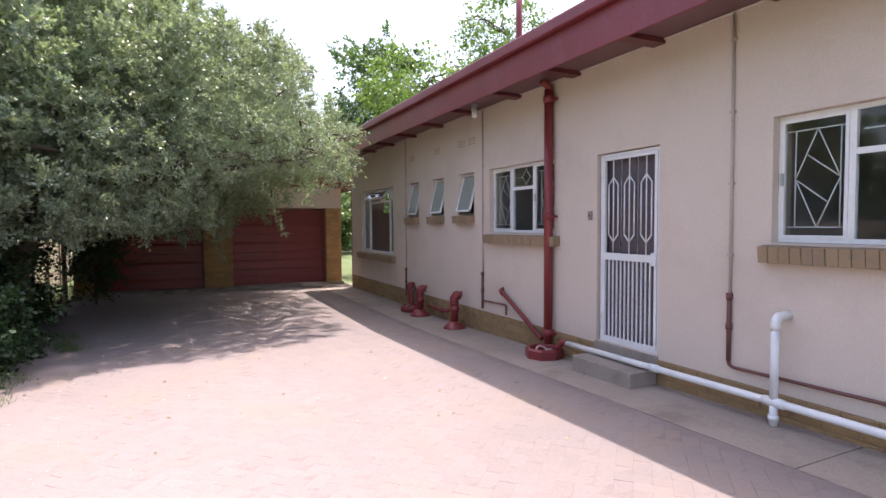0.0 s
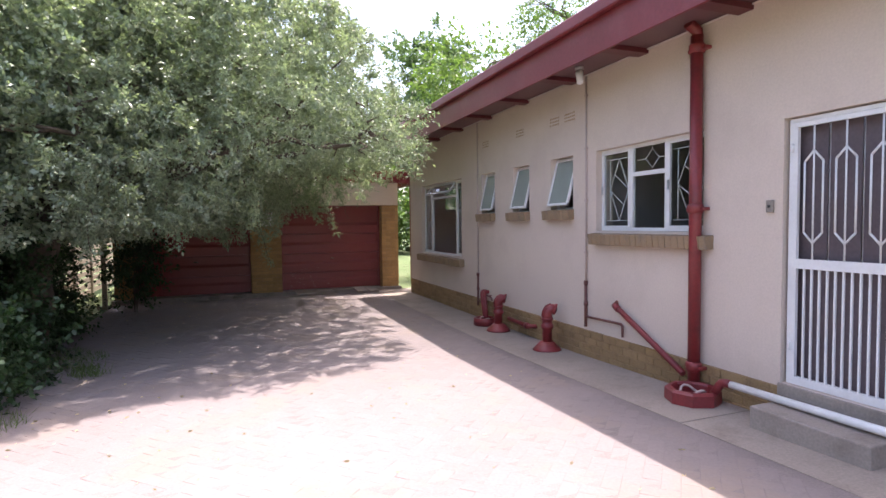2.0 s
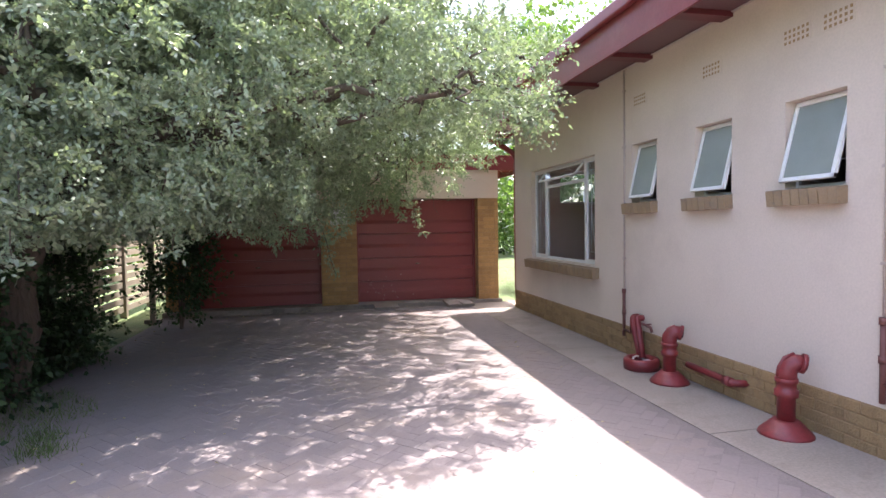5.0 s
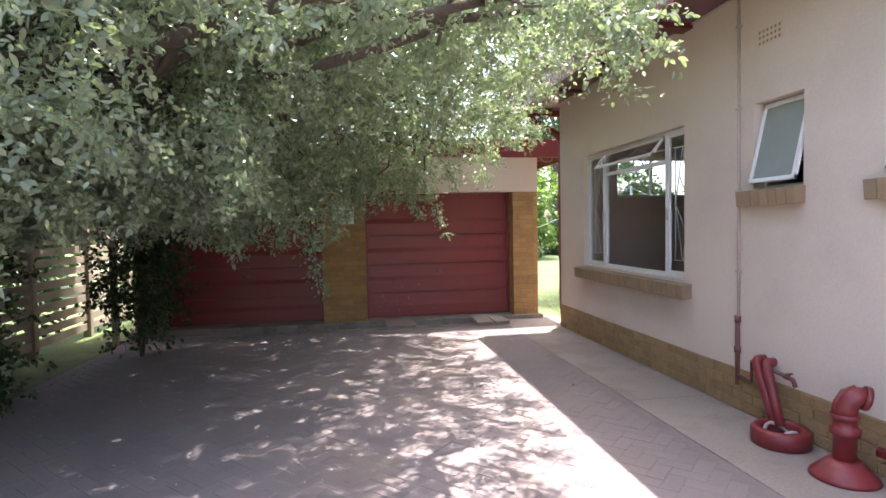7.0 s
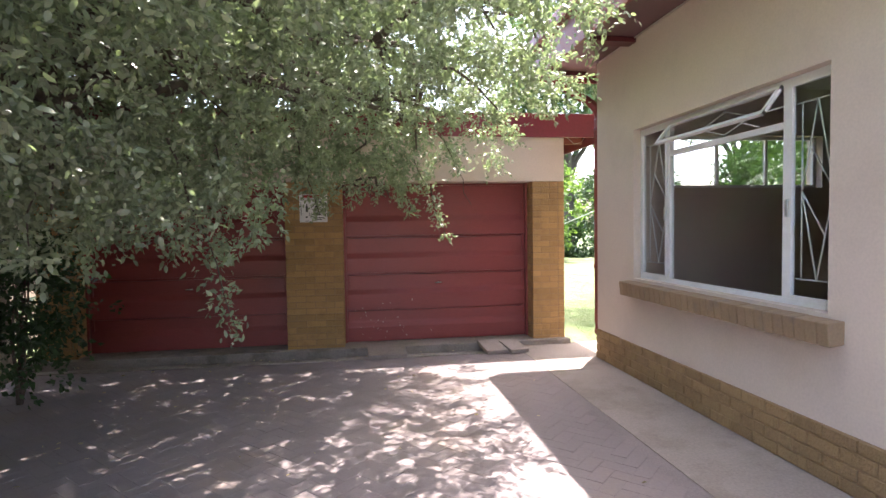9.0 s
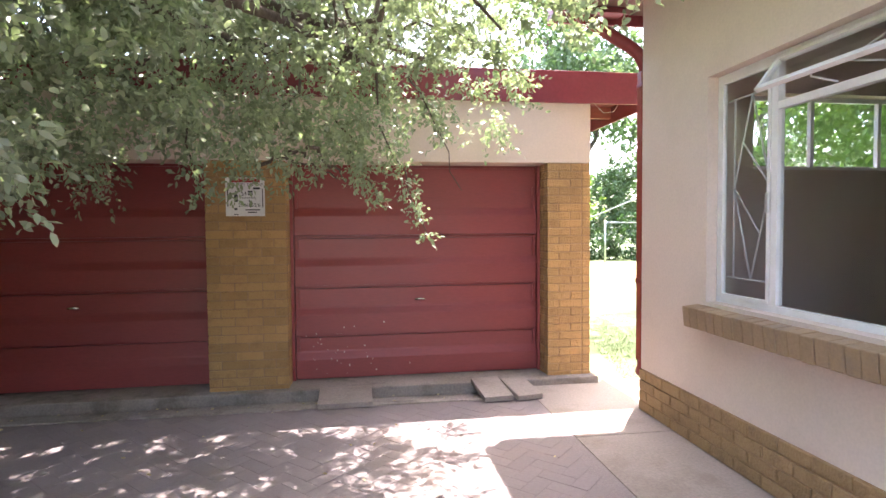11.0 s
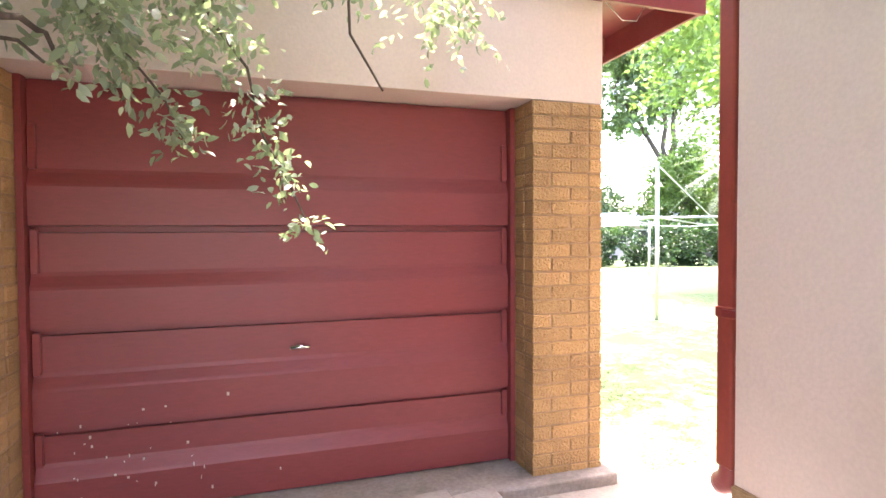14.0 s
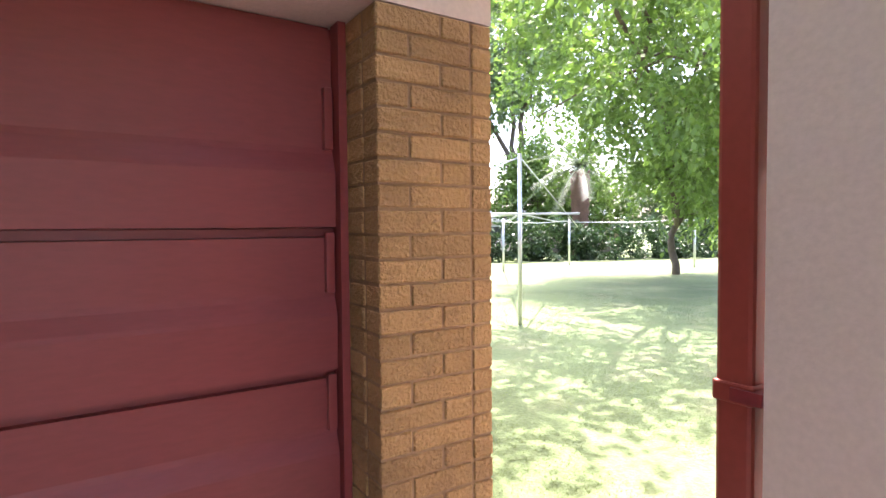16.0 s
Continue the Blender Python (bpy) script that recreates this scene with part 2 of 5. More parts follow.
def strip(bm, x0, x1, ys, top, depth):
    """A slab of even depth that follows the fall of the ground."""
    rows = []
    for y in ys:
        z = gz(y) + top
        rows.append([bm.verts.new(p) for p in ((x0, y, z - depth), (x1, y, z - depth), (x1, y, z), (x0, y, z))])
    for a, b in zip(rows, rows[1:]):
        for k in range(4):
            bm.faces.new((a[k], a[(k + 1) % 4], b[(k + 1) % 4], b[k]))
    bm.faces.new(rows[0])
    bm.faces.new(rows[-1][::-1])
    return bm


bm = bmesh.new()
for a, b in zip((-400, 0, 8), (0, 8, 400)):
    bm.faces.new([bm.verts.new(p) for p in ((-400, a, gz(a) - 0.07), (400, a, gz(a) - 0.07), (400, b, gz(b) - 0.07), (-400, b, gz(b) - 0.07))])
bmesh.ops.remove_doubles(bm, verts=bm.verts, dist=0.001)
thing("ground", "sunlit lawn with worn patches of dry earth", "lawn", kind="structure", bm=bm, material=GRASS)

bm = strip(bmesh.new(), -2.30, 3.44, (-4.0, 0.0, 8.0, 15.05), -0.002, 0.05)
driveway = thing("driveway", "paved driveway of pinkish clay bricks in the sun", "driveway", kind="structure", bm=bm, material=SAND)

apron = thing("pavement", "grey concrete apron slabs along the house wall", "pavement", kind="structure")
for y0, y1 in ((-4.0, -0.9), (-0.89, 2.05), (2.06, 5.0), (5.01, 7.99), (8.0, 10.9), (10.91, 14.0), (14.01, 15.38)):
    part("slab", strip(bmesh.new(), 3.4425, W + 0.02 if y1 < END else 4.9, (y0, 0.0, y1) if y0 < 0 < y1 else (y0, y1), 0.002, 0.062), CONCRETE, apron)

# ---------------------------------------------------------------- house shell
HX = 13.0
holes = [(0.95, 2.75, 1.34, 2.33), (3.88, 4.76, 0.18, 2.27), (5.54, 7.13, 1.375, 2.325), (7.61, 8.13, 1.65, 2.333),
         (8.715, 9.215, 1.65, 2.333), (9.855, 10.35, 1.65, 2.333), (11.28, 13.64, 0.83, 2.345)]
bm = bmesh.new()
us = sorted({-4.0, END, *[h[0] for h in holes], *[h[1] for h in holes]})
zs = sorted({0.15, EZ + 0.2, *[h[2] for h in holes], *[h[3] for h in holes]})
for u0, u1, z0, z1 in wall_cells(us, zs, holes):
    box(bm, W, W + 0.24, u0, u1, z0, z1)
bmesh.ops.remove_doubles(bm, verts=bm.verts, dist=0.0005)
thing("wall_west", "beige-pink painted plaster house wall in shade", "wall", kind="structure", bm=bm, material=PLASTER)
bm = bmesh.new()
eh = [(5.05, 7.0, 1.80, 2.42)]
for u0, u1, z0, z1 in wall_cells([W + 0.24, 5.05, 7.0, HX], [GZ - 0.05, 1.80, 2.42, EZ + 0.2], eh):
    box(bm, u0, u1, END - 0.24, END, z0, z1)
thing("wall_north", "beige painted plaster end wall of the house", "wall", kind="structure", bm=bm, material=PLASTER)
for nm, a in (("wall_south", (W + 0.24, HX, -4.0, -3.76)), ("wall_east", (HX - 0.24, HX, -3.76, END - 0.24))):
    thing(nm, "painted plaster house wall", "wall", kind="structure", bm=B(*a, GZ - 0.05, EZ + 0.2), material=PLASTER)
for i, y in enumerate((3.0, 5.1, 7.3, 8.45, 9.5, 10.9)):
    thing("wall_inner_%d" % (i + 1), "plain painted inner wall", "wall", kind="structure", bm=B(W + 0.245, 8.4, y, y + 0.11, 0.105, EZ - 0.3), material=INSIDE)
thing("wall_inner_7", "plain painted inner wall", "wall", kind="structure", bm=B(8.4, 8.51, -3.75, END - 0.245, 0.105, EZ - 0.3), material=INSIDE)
thing("floor", "floor inside the house with the room's dimness in its colour", "floor", kind="structure", bm=B(W + 0.242, HX - 0.25, -3.75, END - 0.245, 0.0, 0.1), material=DIMFLOOR)
# Ceiling shares the inner walls' mid grey-brown.
thing("ceiling", "grey-brown ceiling inside the house", "ceiling", kind="structure", bm=B(W + 0.242, HX - 0.25, -3.75, END - 0.245, EZ - 0.295, EZ - 0.25), material=INSIDE)

# roof: a low slope that falls to the eave over the driveway
EX = 3.60
REND = 15.0
house_roof = thing("roof", "low-pitched roof with maroon fascia and exposed eaves", "roof", kind="structure")
SL = 0.10


def roof_slab(name, x0, x1, y0, y1, zlow, th, material, parent, label=""):
    v = []
    for x in (x0, x1):
        for y in (y0, y1):
            z = zlow + SL * (x - EX)
            v += [(x, y, z), (x, y, z + th)]
    bm = bmesh.new()
    vs = [bm.verts.new(p) for p in v]
    for f in ((0, 1, 3, 2), (4, 6, 7, 5), (0, 4, 5, 1), (2, 3, 7, 6), (0, 2, 6, 4), (1, 5, 7, 3)):
        bm.faces.new([vs[i] for i in f])
    return part(name, bm, material, parent, label)


FZ0, FZ1 = 3.15, 3.62
roof_slab("roof_sheet", EX - 0.06, HX + 0.4, -4.4, REND + 0.02, FZ1 + 0.0, 0.03, SHEET, house_roof)
part("soffit", B(EX + 0.002, W - 0.002, -4.3, REND - 0.032, EZ - 0.002, EZ + 0.02), SOFFIT, house_roof, "dull maroon painted soffit boards")
part("end_soffit", B(W + 0.002, HX, END + 0.002, REND - 0.032, EZ - 0.002, EZ + 0.02), SOFFIT, house_roof)
part("fascia", B(EX - 0.03, EX, -4.4, REND, FZ0, FZ1, bevel=0.004), RED, house_roof, "maroon fascia board")
part("gutter", B(EX - 0.10, EX - 0.032, -4.4, REND, FZ1 - 0.13, FZ1 + 0.008, bevel=0.02), RED, house_roof, "maroon gutter")
part("end_fascia", B(EX + 0.005, HX, REND - 0.03, REND, FZ0 + 0.02, FZ1, bevel=0.004), RED, house_roof)
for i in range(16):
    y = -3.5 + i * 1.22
    # Rafter colour is darkened for the shade below the roof edge.
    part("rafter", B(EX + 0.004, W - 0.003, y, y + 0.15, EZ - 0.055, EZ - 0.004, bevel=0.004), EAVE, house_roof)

# ---------------------------------------------------------------- face brick
_bricks = {}


def brick(lx, ly, lz, c, parent, jitter=0.002, material=None):
    key = (round(lx, 3), round(ly, 3), round(lz, 3), material.name if material else "")
    if key not in _bricks:
        bm = bmesh.new()
        r = bmesh.ops.create_cube(bm, size=1.0, matrix=Matrix.Diagonal((lx, ly, lz, 1)))
        bmesh.ops.bevel(bm, geom=[e for e in bm.edges], offset=0.004, segments=1, affect="EDGES")
        _bricks[key] = mesh_of("brick", bm, material or BRICK)
    ob = new("brick", _bricks[key])
    ob.parent = parent
    ob.location = [v + random.uniform(-jitter, jitter) for v in c]
    ob.rotation_euler = (random.uniform(-0.006, 0.006), random.uniform(-0.006, 0.006), random.uniform(-0.006, 0.006))
    return ob


# ---------------------------------------------------------------- windows
def steel_frame(parent, x, y0, y1, z0, z1, w=0.035, d=0.04, name="frame", material=None):
    bm = bmesh.new()
    box(bm, x, x + d, y0, y0 + w, z0, z1)
    box(bm, x, x + d, y1 - w, y1, z0, z1)
    box(bm, x, x + d, y0 + w, y1 - w, z0, z0 + w)
    box(bm, x, x + d, y0 + w, y1 - w, z1 - w, z1)
    return part(name, bm, material or WHITE, parent)


def bar(parent, pts, r=0.006, name="burglar_bar"):
    return part(name, T(pts, r, 6), WHITE, parent)


def pane(parent, x, y0, y1, z0, z1, material=None):
    ob = part("pane", B(x, x + 0.004, y0, y1, z0, z1), material or GLASS, parent)
    if material is None:
        ob.visible_shadow = False
    return ob


def diamond_grille(parent, x, y0, y1, z0, z1):
    """Uprights at both sides and a long diamond with crossing pieces."""
    a, b = y0 + (y1 - y0) * 0.14, y1 - (y1 - y0) * 0.14
    m = (a + b) / 2
    h = z1 - z0
    t, u = z0 + 0.09 * h, z1 - 0.09 * h
    bar(parent, [(x, a, t), (x, a, u)])
    bar(parent, [(x, b, t), (x, b, u)])
    bar(parent, [(x, y0, t), (x, y1, t)])
    bar(parent, [(x, y0, u), (x, y1, u)])
    zm = (t + u) / 2
    for p, q in (((m, u), (b, zm)), ((b, zm), (m, t)), ((m, t), (a, zm)), ((a, zm), (m, u))):
        bar(parent, [(x, *p), (x, *q)])
    bar(parent, [(x, (m + b) / 2, (u + zm) / 2), (x, a, zm)])
    bar(parent, [(x, b, zm), (x, (m + a) / 2, (t + zm) / 2)])


def top_grille(parent, x, y0, y1, z0, z1):
    m, c = (y0 + y1) / 2, (z0 + z1) / 2
    q = (y1 - y0) * 0.22
    bar(parent, [(x, y0, c), (x, m - q, c), (x, m, z1 - 0.03), (x, m + q, c), (x, y1, c)])
    bar(parent, [(x, m - q, c), (x, m, z0 + 0.03), (x, m + q, c)])
    bar(parent, [(x, m, z1 - 0.03), (x, m, z1)])


def sill(parent, y0, y1, z0, z1, out=0.10, tilt=0.02):
    """A sloping sill of bricks laid on edge."""
    n = max(3, round((y1 - y0) / 0.085))
    step = (y1 - y0) / n
    part("sill_bed", B(W - out + 0.014, W + 0.05, y0 + 0.008, y1 - 0.008, z0 + 0.01, z1 - 0.014), MORTAR, parent)
    for i in range(n):
        ob = brick(out + 0.06, step - 0.005, z1 - z0, (W - out + (out + 0.06) / 2, y0 + (i + 0.5) * step, (z0 + z1) / 2), parent, 0.002, SILLBRICK)
        ob.rotation_euler[1] = -0.10


def three_light(name, label, y0, y1, z0, z1, cuts, transom, sz0, sz1, sy0, sy1):
    win = thing(name, label, "window", kind="structure")
    x = W + 0.075
    steel_frame(win, x, y0 + 0.003, y1 - 0.003, z0 + 0.003, z1 - 0.003, 0.035)
    edges = [y0, *cuts, y1]
    for c in cuts:
        part("mullion", B(x - 0.004, x + 0.036, c - 0.022, c + 0.022, z0 + 0.038, z1 - 0.038), WHITE, win)
    for i, (a, b) in enumerate(zip(edges, edges[1:])):
        a, b = a + 0.04, b - 0.04
        if i == 1:
            part("transom", B(x - 0.004, x + 0.036, a - 0.017, b + 0.017, transom - 0.022, transom + 0.022), WHITE, win)
            pane(win, x + 0.016, a - 0.02, b + 0.02, z0 + 0.03, transom - 0.02)
            pane(win, x + 0.016, a - 0.02, b + 0.02, transom + 0.02, z1 - 0.03)
            top_grille(win, x + 0.055, a, b, transom + 0.02, z1 - 0.035)
        else:
            steel_frame(win, x - 0.008, a - 0.016, b + 0.016, z0 + 0.036, z1 - 0.036, 0.024, 0.03, "casement")
            pane(win, x + 0.008, a, b, z0 + 0.05, z1 - 0.05)
            diamond_grille(win, x + 0.05, a, b, z0 + 0.04, z1 - 0.04)
            h = part("handle", B(x - 0.03, x - 0.012, b - 0.01, b + 0.008, (z0 + z1) / 2 - 0.05, (z0 + z1) / 2 + 0.05, bevel=0.004), METAL, win)
    sill(win, sy0, sy1, sz0, sz1)
    return win


three_light("window_1", "white steel three-light window with geometric burglar bars over a brick sill", 0.95, 2.75, 1.34, 2.33, [1.67, 2.22], 2.0, 1.19, 1.32, 0.86, 2.80)
three_light("window_2", "white steel three-light window with diamond burglar bars beside the downpipe", 5.54, 7.13, 1.375, 2.325, [6.08, 6.605], 2.0, 1.22, 1.345, 5.42, 7.17)


def vent_window(name, y0, y1, z0, z1, swing):
    """A narrow top-hung window, pushed open at the bottom."""
    win = thing(name, "narrow white steel window with obscure glass, propped open at the bottom", "window", group="narrow windows", kind="structure")
    x = W + 0.10
    steel_frame(win, x, y0 + 0.003, y1 - 0.003, z0 + 0.003, z1 - 0.003, 0.025, 0.03)
    sash = part("sash", bmesh.new(), WHITE, win, "open white sash")
    bm = bmesh.new()
    h = z1 - z0 - 0.05
    yy0, yy1 = y0 + 0.02, y1 - 0.02
    for a in ((yy0, yy0 + 0.03, -h, 0), (yy1 - 0.03, yy1, -h, 0), (yy0, yy1, -h, -h + 0.03), (yy0, yy1, -0.03, 0)):
        box(bm, -0.015, 0.012, a[0], a[1], a[2], a[3])
    me = mesh_of("sash", bm, WHITE)
    sash.data = me
    m = Matrix.Translation((x - 0.005, 0, z1 - 0.02)) @ Matrix.Rotation(swing, 4, "Y")
    sash.matrix_local = m
    p = part("pane", B(-0.004, 0.002, yy0 + 0.025, yy1 - 0.025, -h + 0.025, -0.025), FROST, sash)
    part("stay", T([(x - 0.01, (y0 + y1) / 2, z0 + 0.03), (x - math.sin(swing) * h, (y0 + y1) / 2, z1 - 0.02 - math.cos(swing) * h + 0.01)], 0.006, 6), METAL, win)
    for zz in (0.2, 0.4):
        bar(win, [(x + 0.05, y0, z0 + zz), (x + 0.05, y1, z0 + zz)])
    sill(win, y0 - 0.02, y1 + 0.10, z0 - 0.13, z0 - 0.005, 0.09)


vent_window("window_3", 7.61, 8.13, 1.65, 2.333, radians(15))
vent_window("window_4", 8.715, 9.215, 1.65, 2.333, radians(14))
vent_window("window_5", 9.855, 10.35, 1.65, 2.333, radians(13))

# the large window near the end, its top light open
win = thing("window_6", "large white steel window with open fanlight and burglar bars", "window", kind="structure")
x, y0, y1, z0, z1, tr = W + 0.075, 11.28, 13.64, 0.83, 2.345, 2.04
steel_frame(win, x, y0 + 0.003, y1 - 0.003, z0 + 0.003, z1 - 0.003, 0.04)
for c in (11.70, 13.12):
    part("mullion", B(x - 0.004, x + 0.04, c - 0.025, c + 0.025, z0 + 0.044, z1 - 0.044), WHITE, win)
part("transom", B(x - 0.004, x + 0.04, 11.726, 13.094, tr - 0.022, tr + 0.022), WHITE, win)
pane(win, x + 0.018, 11.725, 13.095, z0 + 0.04, tr - 0.02)
for a, b in ((y0 + 0.045, 11.67), (13.15, y1 - 0.045)):
    steel_frame(win, x - 0.008, a, b, z0 + 0.045, z1 - 0.045, 0.022, 0.03, "casement")
    pane(win, x + 0.008, a + 0.015, b - 0.015, z0 + 0.06, z1 - 0.06)
    diamond_grille(win, x + 0.05, a, b, z0 + 0.045, z1 - 0.045)
    part("handle", B(x - 0.03, x - 0.012, (b if a < 12 else a) - 0.012, (b if a < 12 else a) + 0.012, 1.42, 1.54, bevel=0.004), METAL, win)
top_grille(win, x + 0.055, 11.73, 13.09, tr + 0.02, z1 - 0.04)
fan = part("fanlight", bmesh.new(), WHITE, win, "open white top-hung fanlight")
bm = bmesh.new()
fh = z1 - tr - 0.06
for a in ((11.73, 11.76, -fh, 0), (13.06, 13.09, -fh, 0), (11.73, 13.09, -fh, -fh + 0.03), (11.73, 13.09, -0.03, 0)):
    box(bm, -0.015, 0.012, *a)
fan.data = mesh_of("fanlight", bm, WHITE)
fan.matrix_local = Matrix.Translation((x - 0.005, 0, z1 - 0.04)) @ Matrix.Rotation(radians(38), 4, "Y")
fp = part("pane", B(-0.003, 0.001, 11.755, 13.065, -fh + 0.025, -0.025), GLASS, fan)
fp.visible_shadow = False
for yy in (11.95, 12.7):
    part("stay", T([(x, yy, tr + 0.03), (x - 0.10, yy + 0.06, tr + 0.07), (x - 0.155, yy, z1 - 0.04 - fh * 0.78)], 0.006, 6), WHITE, win)
sill(win, 11.16, 13.74, 0.66, 0.80, 0.11)

# window in the end wall, seen through the room
win = thing("window_7", "white steel window in the end wall with garden beyond", "window", kind="structure")
bm = bmesh.new()
for a in ((5.053, 5.09), (5.66, 5.69), (6.31, 6.34), (6.96, 6.997)):
    box(bm, a[0], a[1], END - 0.14, END - 0.10, 1.803, 2.417)
for a in ((1.803, 1.84), (2.38, 2.417)):
    box(bm, 5.09, 6.96, END - 0.139, END - 0.101, *a)
part("window_frame", bm, WHITE, win)
p = part("pane", B(5.08, 6.97, END - 0.122, END - 0.118, 1.83, 2.39), GLASS, win)
p.visible_shadow = False

# air bricks high in the wall
for y in (7.68, 8.03, 8.98, 10.18):
    ab = thing("air_brick", "plaster-painted air brick with rows of slots, high in the wall", "air brick", group="air bricks",
               bm=B(W - 0.006, W + 0.001, y - 0.13, y + 0.13, 2.76, 2.90, bevel=0.002), material=PLASTER)
    for r in range(3):
        for c in range(6):
            part("slot", B(W - 0.0065, W - 0.0055, y - 0.11 + c * 0.04, y - 0.088 + c * 0.04, 2.775 + r * 0.042, 2.798 + r * 0.042), MORTAR, ab)

# ---------------------------------------------------------------- the door with its security gate
door = thing("door_1", "dark house door behind a screen in the plaster wall", "door", kind="structure")
part("door_leaf", B(W + 0.12, W + 0.16, 3.93, 4.71, 0.20, 2.22), WOODDARK, door)
part("door_frame", B(W + 0.10, W + 0.17, 3.885, 3.93, 0.195, 2.265), WOODDARK, door)
part("door_frame", B(W + 0.10, W + 0.17, 4.71, 4.755, 0.195, 2.265), WOODDARK, door)
part("door_head", B(W + 0.10, W + 0.17, 3.93, 4.71, 2.22, 2.265), WOODDARK, door)
part("threshold", B(W - 0.02, W + 0.24, 3.87, 4.77, 0.03, 0.178, bevel=0.006), CONCRETE, door, "grey concrete threshold")
gate = thing("security_gate", "white painted steel security gate of upright bars with long hexagons", "security gate")
gx = W + 0.035
y0, y1, z0, z1 = 3.895, 4.735, 0.185, 2.258
steel_frame(gate, gx, y0, y1, z0, z1, 0.03, 0.03, "outer_frame")
steel_frame(gate, gx - 0.006, y0 + 0.034, y1 - 0.034, z0 + 0.03, z1 - 0.034, 0.035, 0.03, "gate_frame")
part("middle_rail", B(gx - 0.008, gx + 0.022, y0 + 0.07, y1 - 0.07, 1.10, 1.175), WHITE, gate)
part("lock_box", B(gx - 0.022, gx + 0.03, y0 + 0.036, y0 + 0.10, 1.07, 1.20, bevel=0.004), WHITE, gate)
a, b = y0 + 0.07, y1 - 0.07
for i in range(11):
    yy = a + (i + 1) * (b - a) / 12
    part("bar", B(gx, gx + 0.014, yy - 0.007, yy + 0.007, z0 + 0.064, 1.10), WHITE, gate)
third = (b - a) / 3
for i in range(3):
    c = a + (i + 0.5) * third
    w = third * 0.30
    pts = [(gx + 0.007, c, 1.30), (gx + 0.007, c + w, 1.38), (gx + 0.007, c + w, 1.92), (gx + 0.007, c, 2.0), (gx + 0.007, c - w, 1.92), (gx + 0.007, c - w, 1.38), (gx + 0.007, c, 1.30)]
    for p, q in zip(pts, pts[1:]):
        part("hexagon_side", T([p, q], 0.008, 6), WHITE, gate)
    part("bar", T([(gx + 0.007, c, 1.175), (gx + 0.007, c, z1 - 0.06)], 0.007, 6), WHITE, gate)
    for s in (-0.5, 0.5):
        if i or s > 0:
            yy = c + s * third
            if a < yy < b - 0.02:
                part("bar", T([(gx + 0.007, yy, 1.175), (gx + 0.007, yy, z1 - 0.06)], 0.007, 6), WHITE, gate)
for zz in (0.45, 2.0):
    part("hinge", T([(gx - 0.012, y1 - 0.032, zz), (gx - 0.012, y1 - 0.032, zz + 0.07)], 0.011, 8), WHITE, gate)
thing("doorstep", "grey concrete doorstep below the security gate", "step", bm=B(3.84, W - 0.024, 3.86, 4.72, -0.13, 0.055, bevel=0.012), material=CONCRETE)
bl = thing("doorbell", "small dark doorbell box on the plaster wall", "doorbell", bm=B(W - 0.025, W - 0.001, 4.83, 4.89, 1.54, 1.64, bevel=0.006), material=DIRTY)
part("push_button", B(W - 0.03, W - 0.024, 4.85, 4.87, 1.58, 1.60), BLACK, bl)

# ---------------------------------------------------------------- pipes on the wall
dp = thing("downpipe", "maroon cast-iron downpipe down the house wall", "downpipe")
px, py = W - 0.075, 5.56
part("pipe", T([(px, py, gz(py) + 0.02), (px, py, 3.16)], 0.055, 20), REDPIPE, dp)
for zz in (3.0, 1.55, 0.08):
    bm = bmesh.new()
    lathe(bm, (px, py, zz), [(0.056, 0), (0.07, 0.005), (0.07, 0.075), (0.056, 0.09)])
    part("socket", bm, REDPIPE, dp)
    part("bracket", B(px - 0.01, W - 0.002, py - 0.10, py + 0.10, zz + 0.025, zz + 0.055, bevel=0.004), REDPIPE, dp)
part("swan_neck", T([(px, py, 3.12), (px, py, 3.20), (px - 0.1, py, 3.26)], 0.05, 16), REDPIPE, dp)


def gully(name, x, y, r, label, n=28):
    g = thing(name, label, "drain gully")
    bm = bmesh.new()
    prof = [(r, 0.0), (r, 0.10), (r - 0.02, 0.12), (r - 0.05, 0.12), (r - 0.06, 0.10), (r - 0.065, 0.03), (0.02, 0.02)]
    lathe(bm, (x, y, gz(y) + 0.006), prof, n, n > 12)
    part("rim", bm, REDPIPE, g)
    part("grating", T([(x + 0.10 * math.cos(t), y + 0.10 * math.sin(t), gz(y) + 0.05 + 0.07 * math.sin(t) ** 2) for t in [i * math.pi / 8 for i in range(17)]], 0.012, 8), PIPEGREY, g)
    return g


gully("drain_gully", W - 0.25, 5.40, 0.235, "eight-sided maroon painted concrete gully at the downpipe foot", 8)
gully("drain_gully", W - 0.22, 9.80, 0.19, "round maroon painted gully below the waste pipes")

wp = thing("waste_pipe", "slanting maroon waste pipe from the wall to the gully", "waste pipe")
part("pipe", T([(W + 0.02, 6.76, 0.56), (W - 0.05, 6.72, 0.53), (W - 0.10, 5.66, 0.03)], 0.03, 12), REDPIPE, wp)
part("collar", T([(W - 0.045, 6.735, 0.537), (W - 0.055, 6.66, 0.497)], 0.038, 12), REDPIPE, wp)
wp = thing("waste_pipe", "pair of maroon waste pipes dropping into a gully", "waste pipe")
for dy in (0.0, 0.10):
    part("pipe", T([(W + 0.02, 10.12 + dy, 0.30), *arc((W - 0.05, 10.12 + dy, 0.30), (W - 0.09, 10.12 + dy, 0.30), (W - 0.10, 10.05 + dy, 0.2)), (W - 0.17, 9.86 + dy * 0.5, GZ + 0.10)], 0.035, 12), REDPIPE, wp)


